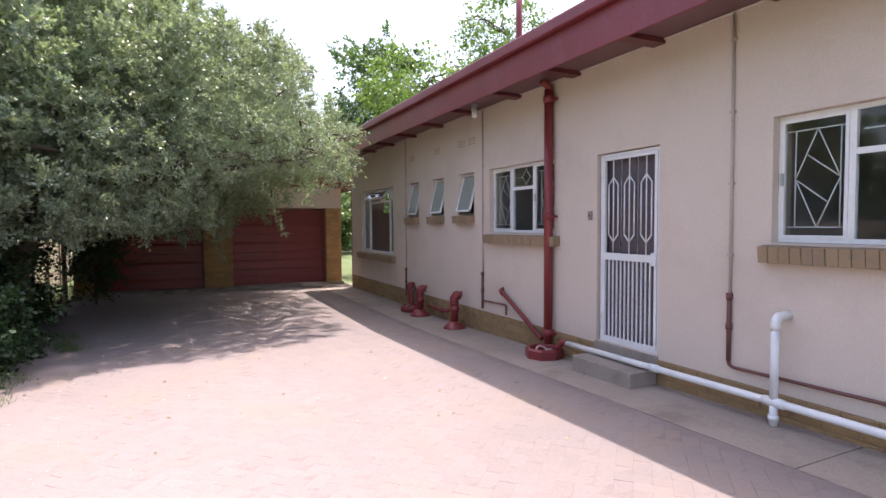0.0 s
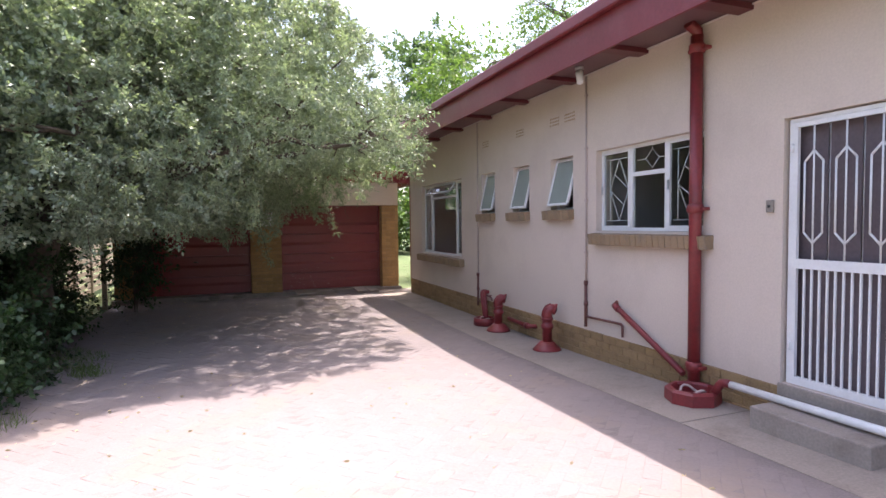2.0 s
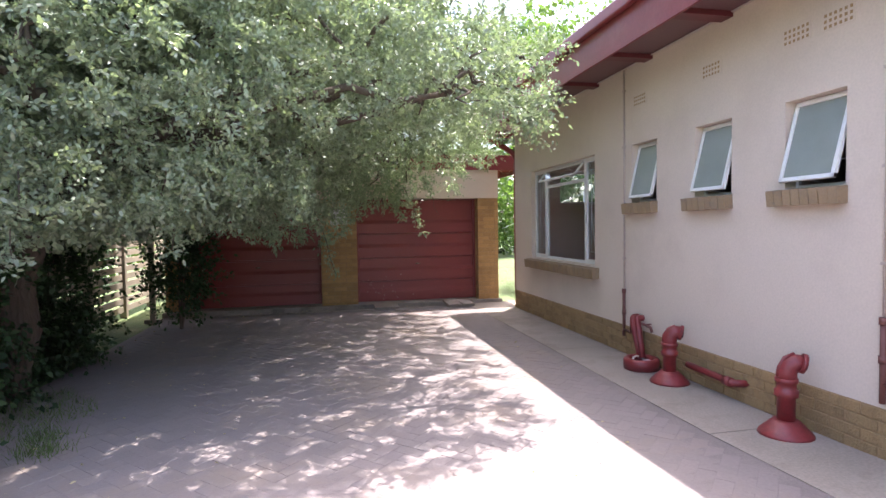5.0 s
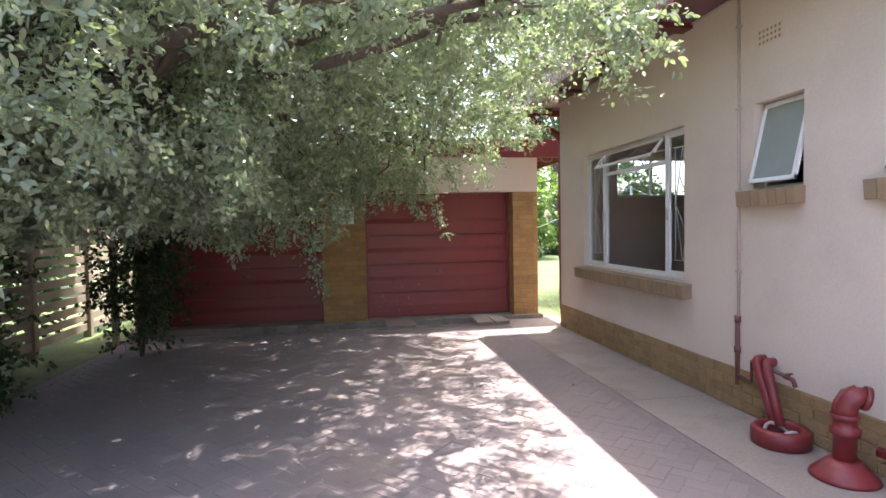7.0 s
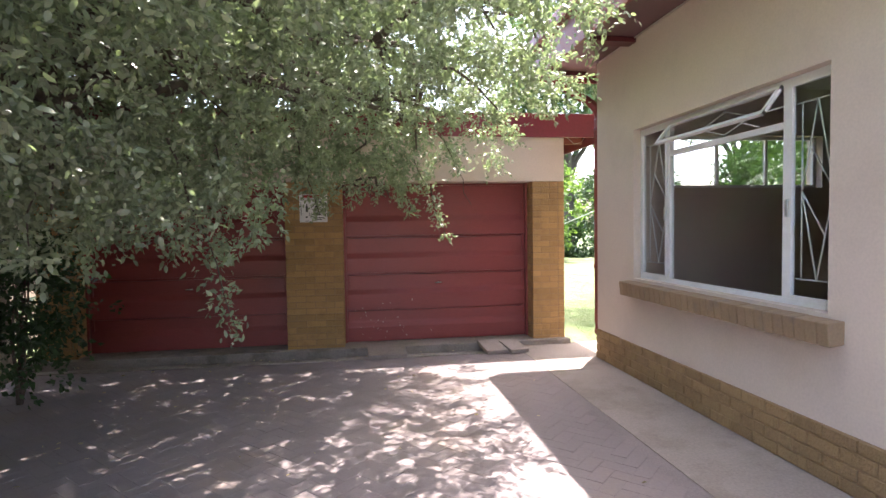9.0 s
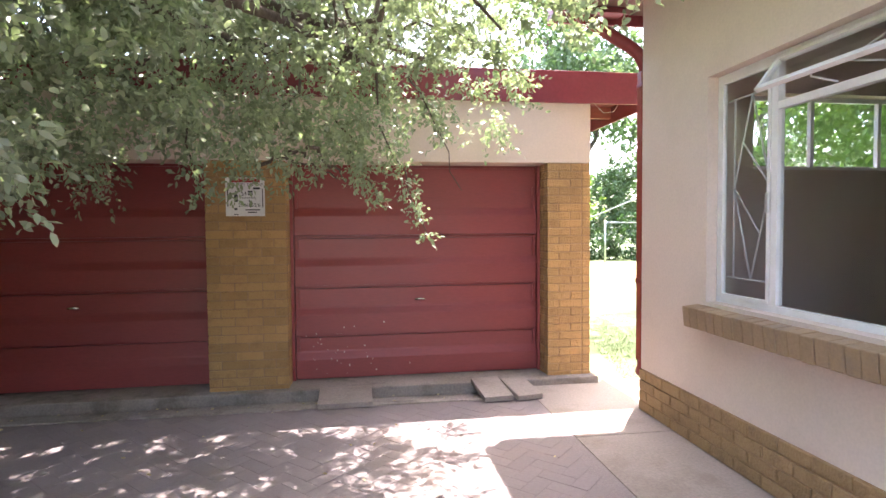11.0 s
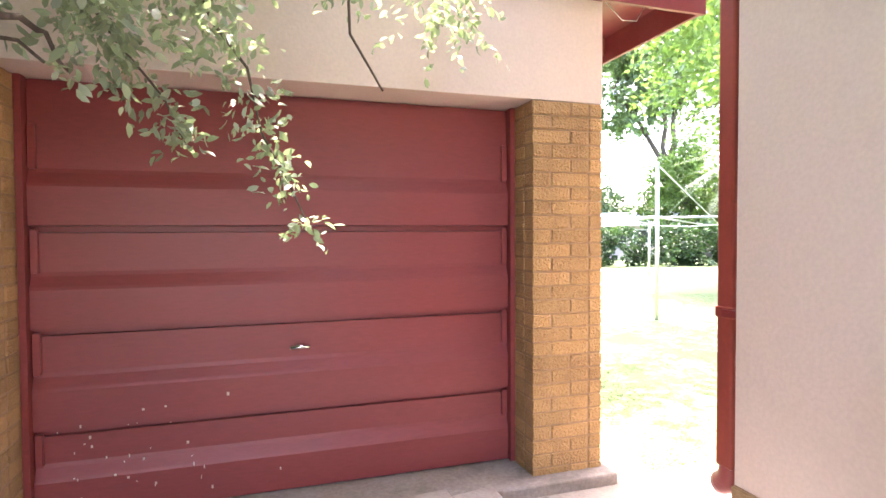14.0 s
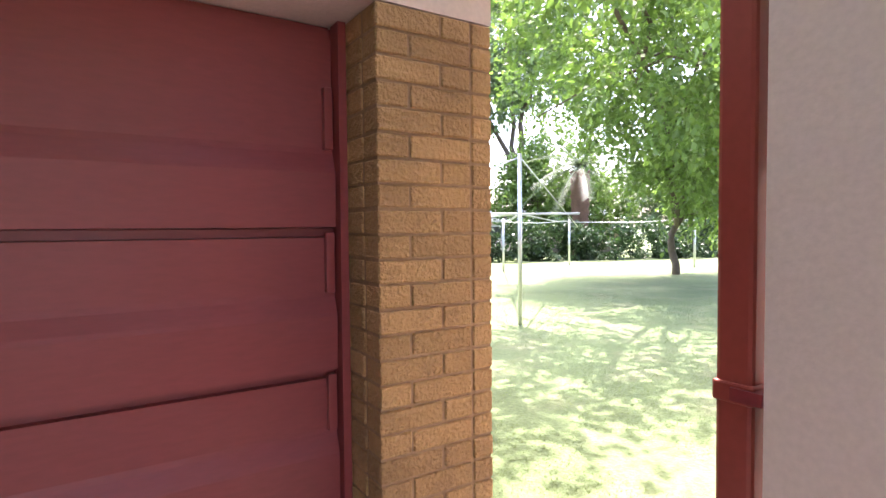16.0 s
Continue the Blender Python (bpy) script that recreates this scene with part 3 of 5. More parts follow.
def vent_pipe(y, h, x=W - 0.24, scale=1.0):
    v = thing("soil_vent", "stubby maroon soil pipe with hooded top on the concrete apron", "vent pipe", group="soil pipes")
    s = scale
    c = (x, y, GZ + 0.004)
    part("base", lathe(bmesh.new(), c, [(0.19 * s, 0), (0.18 * s, 0.022), (0.15 * s, 0.05), (0.115 * s, 0.085), (0.085 * s, 0.115)]), REDPIPE, v)
    part("stem", lathe(bmesh.new(), c, [(0.062, 0.09), (0.062, h * 0.50), (0.080, h * 0.52), (0.082, h * 0.60), (0.068, h * 0.615), (0.066, h * 0.70), (0.078, h * 0.71), (0.078, h * 0.76), (0.066, h * 0.77)]), REDPIPE, v)
    bend = [(x, y, GZ + h * 0.74), (x, y, GZ + h * 0.84), (x + 0.012, y - 0.012, GZ + h * 0.93), (x + 0.045, y - 0.035, GZ + h * 0.985), (x + 0.085, y - 0.06, GZ + h * 0.975)]
    part("hood", T(bend, 0.071, 18, 0.062), REDPIPE, v)
    part("hood_rim", T([(x + 0.072, y - 0.052, GZ + h * 0.982), (x + 0.096, y - 0.067, GZ + h * 0.968)], 0.074, 18), REDPIPE, v)
    part("rib", T([(x - 0.068, y + 0.01, GZ + h * 0.80), (x - 0.06, y + 0.008, GZ + h * 0.92), (x - 0.02, y, GZ + h * 1.04), (x + 0.04, y - 0.03, GZ + h * 1.10)], 0.014, 8), REDPIPE, v)
    # The pipe end is closed; a black disc paints the shade inside its mouth.
    part("mouth_shade", T([(x + 0.097, y - 0.0675, GZ + h * 0.967), (x + 0.1, y - 0.069, GZ + h * 0.966)], 0.05, 16), BLACK, v, "black disc for the shade inside the mouth")


vent_pipe(7.85, 0.56)
vent_pipe(9.27, 0.52)
lp = thing("waste_pipe", "maroon waste pipe lying along the brick plinth", "waste pipe")
part("pipe", T([(W - 0.12, 9.15, 0.0), (W - 0.10, 8.55, -0.02), (W + 0.02, 8.5, -0.02)], 0.032, 14), REDPIPE, lp)
part("socket", T([(W - 0.105, 8.66, -0.02), (W - 0.102, 8.58, -0.02)], 0.042, 14), REDPIPE, lp)


def conduit(y, ztop, zthick, zbot, label, tail=None):
    c = thing("water_pipe", label, "pipe")
    part("pipe", T([(W - 0.016, y, zthick), (W - 0.016, y + 0.004, ztop)], 0.012, 8), PIPEGREY, c, "thin pipe painted like the wall")
    part("riser", T([(W - 0.022, y, zbot), (W - 0.022, y, zthick)], 0.019, 10), COPPER, c, "dark red lower riser")
    for zz in (zthick - 0.01, (zthick + zbot) / 2):
        part("coupling", T([(W - 0.022, y, zz), (W - 0.022, y, zz + 0.05)], 0.027, 10), COPPER, c)
    for k in range(4):
        zz = zthick + (k + 0.6) * (ztop - zthick) / 4
        part("clip", B(W - 0.03, W - 0.001, y - 0.02, y + 0.024, zz, zz + 0.02), PIPEGREY, c)
    if tail:
        part("branch", T(tail, 0.014, 10), COPPER, c)
    return c


conduit(7.31, EZ - 0.01, 0.72, 0.19, "thin water pipe running up the plaster wall to the eave",
        [(W - 0.022, 7.31, 0.32), (W - 0.03, 7.18, 0.32), (W - 0.03, 6.72, 0.33), *arc((W - 0.03, 6.66, 0.33), (W - 0.03, 6.61, 0.33), (W - 0.035, 6.61, 0.28)), (W - 0.035, 6.61, 0.19)])
conduit(10.50, EZ - 0.01, 0.56, 0.02, "thin water pipe with a garden tap at its foot",
        [(W - 0.022, 10.50, 0.10), (W - 0.05, 10.3, 0.10), (W - 0.05, 10.3, 0.26), (W - 0.06, 9.92, 0.24)])
conduit(3.09, EZ - 0.01, 0.86, 0.32, "thin water pipe beside the window, turning along the wall",
        [(W - 0.022, 3.09, 0.34), *arc((W - 0.022, 3.09, 0.32), (W - 0.022, 3.09, 0.27), (W - 0.022, 3.03, 0.27)), (W - 0.022, 0.2, 0.31)])
tap = thing("garden_tap", "small dark brass garden tap over the gully", "tap")
part("body", T([(W - 0.06, 9.95, 0.235), (W - 0.07, 9.86, 0.235), (W - 0.075, 9.83, 0.19)], 0.016, 10), COPPER, tap)
part("lever", B(W - 0.10, W - 0.04, 9.885, 9.905, 0.262, 0.274, bevel=0.004), COPPER, tap)
part("spindle", T([(W - 0.068, 9.895, 0.24), (W - 0.068, 9.895, 0.268)], 0.008, 8), COPPER, tap)

cb = thing("eave_cable", "pale cable clipped along the corner of wall and eave", "cable", bm=T([(W - 0.02, -3.9, EZ - 0.012), (W - 0.02, 5.5, EZ - 0.014), (W - 0.02, 14.4, EZ - 0.012)], 0.009, 6), material=CABLE)

pv = thing("pvc_pipe", "white plastic drain pipe running along the foot of the wall", "pipe")
vx = 4.06
part("run", T([(vx, -2.0, 0.16), (vx, 1.9, 0.125), (vx, 2.6, 0.122), (vx, 3.8, 0.105), (vx, 5.1, 0.09)], 0.031, 14), PVC, pv)
for y, z in ((1.0, 0.133), (3.72, 0.106)):
    part("joint", T([(vx, y, z), (vx, y + 0.10, z - 0.001)], 0.037, 14), PVC, pv)
part("tee", T([(vx, 2.52, 0.122), (vx, 2.68, 0.121)], 0.038, 14), PVC, pv)
part("upright", T([(vx, 2.60, 0.12), (vx, 2.60, 0.70)], 0.030, 14), PVC, pv)
part("elbow", T([(vx, 2.60, 0.68), *arc((vx, 2.60, 0.72), (vx, 2.60, 0.78), (vx + 0.06, 2.60, 0.78)), (W + 0.02, 2.60, 0.78)], 0.036, 14), PVC, pv)
part("foot", T([(vx, 2.60, 0.10), (vx, 2.60, 0.03), (vx, 2.60, gz(2.6) + 0.004)], 0.03, 12), PVC, pv)
part("foot_collar", T([(vx, 2.60, 0.02), (vx, 2.60, -0.02)], 0.038, 12), PVC, pv)
part("end_elbow", T([(vx, 5.08, 0.09), *arc((vx, 5.12, 0.09), (vx, 5.17, 0.09), (vx - 0.01, 5.19, 0.05)), (vx - 0.02, 5.24, -0.04)], 0.036, 14), REDPIPE, pv, "maroon painted elbow into the gully")

# eave lamp
el = thing("eave_lamp", "small bulkhead lamp with clear glass on the eave", "lamp")
lx, ly, lz = W - 0.30, 7.05, EZ - 0.08
part("base", lathe(bmesh.new(), (lx, ly, lz), [(0.05, 0.04), (0.05, 0.075)]), METAL, el)
part("holder", T([(lx, ly, lz + 0.05), (lx - 0.02, ly - 0.03, lz)], 0.03, 12), METAL, el)
part("globe", T([(lx - 0.02, ly - 0.03, lz), (lx - 0.03, ly - 0.05, lz - 0.05), (lx - 0.045, ly - 0.08, lz - 0.13)], 0.045, 14, 0.035), WHITE, el, "white glass globe")

# corner downpipe at the house end
cd = thing("corner_downpipe", "maroon downpipe on the house corner with a curved neck", "downpipe")
cx, cy = 4.285, END + 0.075
part("pipe", B(cx - 0.055, cx + 0.055, cy - 0.045, cy + 0.045, 0.19, 2.65, bevel=0.012), OXIDE, cd)
part("shoe", T([(cx, cy, 0.24), *arc((cx, cy, 0.2), (cx, cy, 0.12), (cx + 0.02, cy + 0.08, 0.08))], 0.054, 16), REDPIPE, cd)
part("neck", T([*arc((cx, cy, 2.62), (cx, cy, 2.78), (cx - 0.16, cy, 2.86)), *arc((cx - 0.5, cy + 0.03, 3.06), (cx - 0.62, cy + 0.04, 3.13), (cx - 0.63, cy + 0.04, 3.3))], 0.052, 16), REDPIPE, cd)
for zz in (0.86, 2.5):
    part("socket", B(cx - 0.06, cx + 0.06, cy - 0.05, cy + 0.05, zz, zz + 0.05, bevel=0.006), OXIDE, cd)
    part("bracket", B(cx - 0.07, cx + 0.07, END + 0.002, cy, zz + 0.01, zz + 0.04), REDPIPE, cd)
# roof vent stack
rs = thing("roof_stack", "maroon vent stack standing above the roof", "vent pipe")
part("pipe", T([(5.6, 8.4, 3.6), (5.6, 8.4, 6.2)], 0.06, 16), REDPIPE, rs)
part("flashing", lathe(bmesh.new(), (5.6, 8.4, 3.80), [(0.18, 0), (0.1, 0.06), (0.065, 0.14)]), RED, rs)

# ---------------------------------------------------------------- garage
gar = thing("garage", "double garage with yellow brick pillars and a flat roof", "garage", kind="structure")
GB = 21.0
LINT = 1.98
PILLARS = ((-2.36, -1.92), (0.50, 1.215), (3.707, 4.157))
part("wall_above", B(-2.36, 4.155, GY + 0.004, GY + 0.34, LINT, 2.62), PLASTER_G, gar, "cream painted plaster above the doors")
part("wall_side", B(3.93, 4.146, GY + 0.36, GB, GZ - 0.05, 2.62), PLASTER_G, gar)
part("wall_side", B(-2.356, -2.14, GY + 0.36, GB, GZ - 0.05, 2.62), PLASTER_G, gar)
part("wall_back", B(-2.14, 3.93, GB - 0.22, GB, GZ - 0.05, 2.62), PLASTER_G, gar)
part("garage_floor", B(-2.14, 3.93, GY + 0.2, GB - 0.22, GZ - 0.05, GZ + 0.05), CONCRETE, gar)
groof = thing("garage_roof", "flat garage roof with deep maroon fascia and red rafters", "roof", kind="structure")
part("front_fascia", B(-2.5, 4.86, GY - 0.03, GY, 2.56, 2.87, bevel=0.004), RED, groof)
part("side_fascia", B(4.83, 4.86, GY + 0.002, GB + 0.3, 2.57, 2.865, bevel=0.004), RED, groof)
part("roof_sheet", B(-2.5, 4.83, GY + 0.002, GB + 0.3, 2.80, 2.84), SHEET, groof)
part("ceiling_board", B(4.155, 4.828, GY + 0.06, GB + 0.25, 2.755, 2.775), RED, groof)
for i in range(6):
    y = GY + 0.02 + i * 0.95
    part("rafter", B(4.152, 4.829, y, y + 0.05, 2.62, 2.752, bevel=0.003), RAFTER, groof)
part("wire", T([(4.18, GY + 0.04, 2.60), (4.30, GY + 0.02, 2.48), (4.42, GY + 0.05, 2.50), (4.5, GY + 0.06, 2.62)], 0.003, 6), METAL, groof)


def garage_door(name, x0, x1):
    d = thing(name, "maroon steel tip-up garage door with four pressed panels", "garage door", group="garage doors", kind="structure")
    y = GY + 0.25
    zb, zt = GZ + 0.075, LINT - 0.005
    part("backing", B(x0 + 0.002, x1 - 0.002, y + 0.062, y + 0.08, zb, zt), DOORRED, d)
    part("jamb", B(x0 + 0.002, x0 + 0.03, y - 0.03, y + 0.038, zb, zt), DOORRED, d)
    part("jamb", B(x1 - 0.03, x1 - 0.002, y - 0.03, y + 0.038, zb, zt), DOORRED, d)
    grooves = [zb, 0.31, 0.79, 1.28, zt]
    for a, b in zip(grooves, grooves[1:]):
        # pressed panel: flat below, a sloping step, the upper part set back, a rib at each end
        prof = [(0.036, a + 0.002), (0.002, a + 0.006)]
        prof += [(0.0, a + 0.19), (0.004, a + 0.205), (0.024, a + 0.255), (0.028, a + 0.275), (0.028, b - 0.030), (0.050, b - 0.026), (0.050, b)]
        bm = bmesh.new()
        xa, xb = x0 + 0.034, x1 - 0.034
        cols = []
        for xx in (xa, xb):
            cols.append([bm.verts.new((xx, y + dy, z)) for dy, z in prof])
        for j in range(len(prof) - 1):
            bm.faces.new((cols[0][j], cols[1][j], cols[1][j + 1], cols[0][j + 1]))
        bm.faces.new(cols[0])
        bm.faces.new(cols[1][::-1])
        part("panel", bm, DOORRED, d)
        top = min(b - 0.012, a + 0.48)
        part("end_stile", B(xb - 0.035, xb - 0.004, y + 0.004, y + 0.030, a + 0.27, top, bevel=0.003), DOORRED, d)
        part("end_stile", B(xa + 0.004, xa + 0.035, y + 0.004, y + 0.030, a + 0.27, top, bevel=0.003), DOORRED, d)
    hx = (x0 + x1) / 2
    hd = part("handle", lathe(bmesh.new(), (hx, y - 0.012, 0.632), [(0.02, 0), (0.026, 0.005), (0.026, 0.02), (0.02, 0.025)]), CHROME, d, "chrome T-handle")
    part("grip", T([(hx - 0.05, y - 0.045, 0.645), (hx + 0.05, y - 0.045, 0.645)], 0.010, 10), CHROME, hd)
    part("stem", T([(hx, y, 0.645), (hx, y - 0.045, 0.645)], 0.008, 10), CHROME, hd)


garage_door("door_2", 1.215, 3.707)
garage_chips = [(1.24 + 0.1 + abs(random.gauss(0, 0.45)), random.uniform(-0.08, 0.42)) for _ in range(34)]
for cx_, cz_ in garage_chips:
    w_ = random.uniform(0.003, 0.012)
    part("paint_chip", B(cx_, cx_ + w_, GY + 0.2478, GY + 0.2496, cz_, cz_ + random.uniform(0.003, 0.02)), PLASTER_G, bpy.data.objects["door_2"])
garage_door("door_3", -1.92, 0.50)
thing("garage_step", "rough concrete sill along the garage doors", "step", kind="structure", bm=B(-2.4, 4.2, GY - 0.10, GY + 0.34, GZ - 0.05, GZ + 0.07, bevel=0.012), material=DIRTY)
thing("trench", "dirty gutter strip of concrete before the garage", "pavement", kind="structure", bm=B(-2.6, 3.505, 15.055, GY - 0.102, GZ - 0.06, GZ - 0.035), material=DIRTY)
thing("kerb", "narrow concrete edging before the garage gutter", "kerb", kind="structure", bm=B(-2.6, 3.50, 14.97, 15.053, GZ - 0.06, GZ + 0.012, bevel=0.008), material=DIRTY)


def loose_slab(x0, x1, y0, y1, za, zb, rot, label):
    bm = B(-(x1 - x0) / 2, (x1 - x0) / 2, -(y1 - y0) / 2, (y1 - y0) / 2, -0.025, 0.025, bevel=0.006)
    ob = thing("loose_slab", label, "paving slab", group="loose slabs", bm=bm, material=CONCRETE)
    ob.matrix_world = pose((x0 + x1) / 2, (y0 + y1) / 2, (za + zb) / 2, math.degrees(math.atan2(zb - za, y1 - y0)), 0, rot)


loose_slab(1.50, 1.97, 14.93, 15.33, GZ + 0.03, GZ + 0.06, 1, "flat concrete slab bridging the gutter to the garage")
loose_slab(2.93, 3.20, 14.88, 15.33, GZ + 0.03, GZ + 0.085, 5, "cracked concrete ramp slab at the garage door")
loose_slab(3.22, 3.46, 14.88, 15.30, GZ + 0.03, GZ + 0.075, 9, "cracked concrete ramp slab at the garage door")

# sign on the middle pillar
sign = thing("security_sign", "square white security company sign on the brick pillar", "sign", bm=B(0.69, 1.03, GY - 0.016, GY - 0.010, 1.47, 1.82), material=SIGNWHITE)


def lettering(s, size, x, z, material, parent, rot=0.0):
    cu = bpy.data.curves.new("lettering", "FONT")
    cu.body = s
    cu.size = size
    cu.align_x = "CENTER"
    cu.extrude = 0.0006
    tmp = bpy.data.objects.new("lettering", cu)
    scene.collection.objects.link(tmp)
    me = bpy.data.meshes.new_from_object(tmp.evaluated_get(bpy.context.evaluated_depsgraph_get()))
    bpy.data.objects.remove(tmp)
    me.materials.clear()
    me.materials.append(material)
    ob = new("lettering", me)
    ob.parent = parent
    ob.matrix_local = pose(x, GY - 0.0175, z, 90, 0, 0) @ pose(0, 0, 0, 0, 0, rot)
    return ob


part("name_bar", B(0.73, 0.99, GY - 0.0185, GY - 0.0165, 1.775, 1.81), SIGNRED, sign)
lettering("SECURITY SYSTEMS", 0.036, 0.86, 1.742, SIGNINK, sign)
lettering("24", 0.05, 0.85, 1.655, SIGNINK, sign, 8)
lettering("2946065/6", 0.045, 0.895, 1.555, SIGNINK, sign)
for a in ((0.885, 0.925, 1.682, 1.70), (0.885, 0.925, 1.658, 1.676), (0.83, 0.95, 1.632, 1.638), (0.86, 0.99, 1.522, 1.532), (0.88, 0.96, 1.50, 1.51),
          (0.765, 0.795, 1.60, 1.66), (0.765, 0.79, 1.525, 1.545), (0.76, 0.80, 1.483, 1.49), (0.705, 0.713, 1.56, 1.72), (1.008, 1.016, 1.55, 1.72), (0.93, 0.99, 1.712, 1.73)):
    part("print_bar", B(a[0], a[1], GY - 0.0185, GY - 0.0165, a[2], a[3]), SIGNINK, sign)
part("bell_shape", T([(0.78, GY - 0.016, 1.66), (0.78, GY - 0.016, 1.70)], 0.012, 10, 0.004), SIGNINK, sign)
part("telephone_shape", lathe(bmesh.new(), (0.895, GY - 0.012, 1.60), [(0.006, 0), (0.006, 0.02)]), SIGNINK, sign)

# ---------------------------------------------------------------- boundary fence
fence = thing("fence", "weathered precast concrete slatted boundary fence", "fence", kind="structure")
FX = -3.25
ys = [2.0 + i * 1.55 for i in range(15)]
for y in ys:
    part("post", B(FX - 0.06, FX + 0.06, y - 0.05, y + 0.05, GZ - 0.1, 1.62, bevel=0.006), FENCECON, fence)
for a, b in zip(ys, ys[1:]):
    for k in range(11):
        z = GZ + 0.05 + k * 0.155
        part("slat", B(FX - 0.02, FX + 0.02, a + 0.052, b - 0.052, z, z + 0.11, bevel=0.004), FENCECON, fence)
fp = thing("garden_post", "pale weathered timber post under the tree", "post", bm=B(-2.50, -2.41, 14.95, 15.03, GZ - 0.07, 1.3, bevel=0.008), material=FENCECON)

# ---------------------------------------------------------------- foliage
rng = np.random.default_rng(7)


def leaf_cloud(name, centres, axes, length, width, material, parent, droop=0.3, spread=1.0, simple=False):
    """One small folded leaf at every centre; axes is the way each leaf points."""
    n = len(centres)
    d = axes + rng.normal(0, 0.55 * spread, (n, 3))
    d[:, 2] -= droop
    d /= np.linalg.norm(d, axis=1, keepdims=True)
    s = np.cross(d, rng.normal(0, 1, (n, 3)) + np.array((0, 0, 0.5)))
    s /= np.linalg.norm(s, axis=1, keepdims=True)
    u = np.cross(s, d)
    k = rng.uniform(0.6, 1.25, (n, 1))
    L, Wd = length * k, width * k
    k = 4 if simple else 6
    v = np.empty((n, k, 3), np.float32)
    v[:, 0] = centres
    if simple:
        v[:, 1] = centres + d * L * 0.45 + s * Wd * 0.5 + u * Wd * 0.16
        v[:, 2] = centres + d * L
        v[:, 3] = centres + d * L * 0.5 - s * Wd * 0.5 + u * Wd * 0.16
    else:
        v[:, 1] = centres + d * L * 0.28 + s * Wd * 0.42 + u * Wd * 0.16
        v[:, 2] = centres + d * L * 0.66 + s * Wd * 0.40 + u * Wd * 0.14
        v[:, 3] = centres + d * L - u * Wd * 0.12
        v[:, 4] = centres + d * L * 0.66 - s * Wd * 0.40 + u * Wd * 0.14
        v[:, 5] = centres + d * L * 0.28 - s * Wd * 0.42 + u * Wd * 0.16
    me = bpy.data.meshes.new(name)
    me.vertices.add(n * k)
    me.vertices.foreach_set("co", v.ravel())
    me.loops.add(n * k)
    me.loops.foreach_set("vertex_index", np.arange(n * k, dtype=np.int32))
    me.polygons.add(n)
    me.polygons.foreach_set("loop_start", np.arange(0, n * k, k, dtype=np.int32))
    me.update()
    me.validate()
    me.materials.append(material)
    ob = new(name, me)
    if parent is not None:
        ob.parent = parent
    return ob


def sprays(starts, dirs, lengths, per, sag, jitter):
    """Leaf places along drooping twigs. Returns the places, the ways and the twigs' points."""
    n = len(starts)
    t = np.linspace(0.12, 1.0, per)[None, :, None]
    L = lengths[:, None, None]
    sagv = np.zeros((n, per, 3))
    sagv[:, :, 2] = -(sag * L * t ** 2)[:, :, 0]
    p = starts[:, None, :] + dirs[:, None, :] * L * t + sagv
    p = p + rng.normal(0, jitter, p.shape)
    a = np.repeat(dirs[:, None, :], per, 1) * 0.7
    return p.reshape(-1, 3), a.reshape(-1, 3)


def lobes_twigs(lobes, per_area, bunch=9, size=0.17):
    """Twig starts and outward ways, in bunches near the skins of ellipsoid lobes, thinned by noise for gaps."""
    S, D = [], []
    for c, r in lobes:
        c, r = np.array(c), np.array(r)
        area = 4 * math.pi * ((r[0] * r[1]) ** 1.6 / 3 + (r[0] * r[2]) ** 1.6 / 3 + (r[1] * r[2]) ** 1.6 / 3) ** (1 / 1.6)
        n = max(4, int(area * per_area / bunch))
        d = rng.normal(0, 1, (n, 3))
        d /= np.linalg.norm(d, axis=1, keepdims=True)
        k = rng.uniform(0.4, 1.0, (n, 1)) ** 0.6
        p = c + d * r * k
        q = np.array([noise.noise(Vector(x * 1.1)) + 0.6 * noise.noise(Vector(x * 2.7)) for x in p])
        keep = q > -0.22
        p, d = np.repeat(p[keep], bunch, 0), np.repeat(d[keep], bunch, 0)
        S.append(p + rng.normal(0, size, p.shape))
        d = d + rng.normal(0, 0.5, d.shape) + np.array((0, 0, 0.25))
        D.append(d / np.linalg.norm(d, axis=1, keepdims=True))
    return np.concatenate(S), np.concatenate(D)


def limb(parent, pts, r0, r1, n=10, name="limb", material=None):
    return part(name, T(pts, r0, n, r1), material or BARK, parent)


def bent(a, b, k=6, wob=0.15, seed=0):
    rr = random.Random(seed)
    a, b = Vector(a), Vector(b)
    out = []
    for i in range(k + 1):
        t = i / k
        w = math.sin(math.pi * t) * wob
        out.append(a.lerp(b, t) + Vector((rr.uniform(-w, w), rr.uniform(-w, w), rr.uniform(-w, w) + math.sin(math.pi * t) * wob)))
    return out


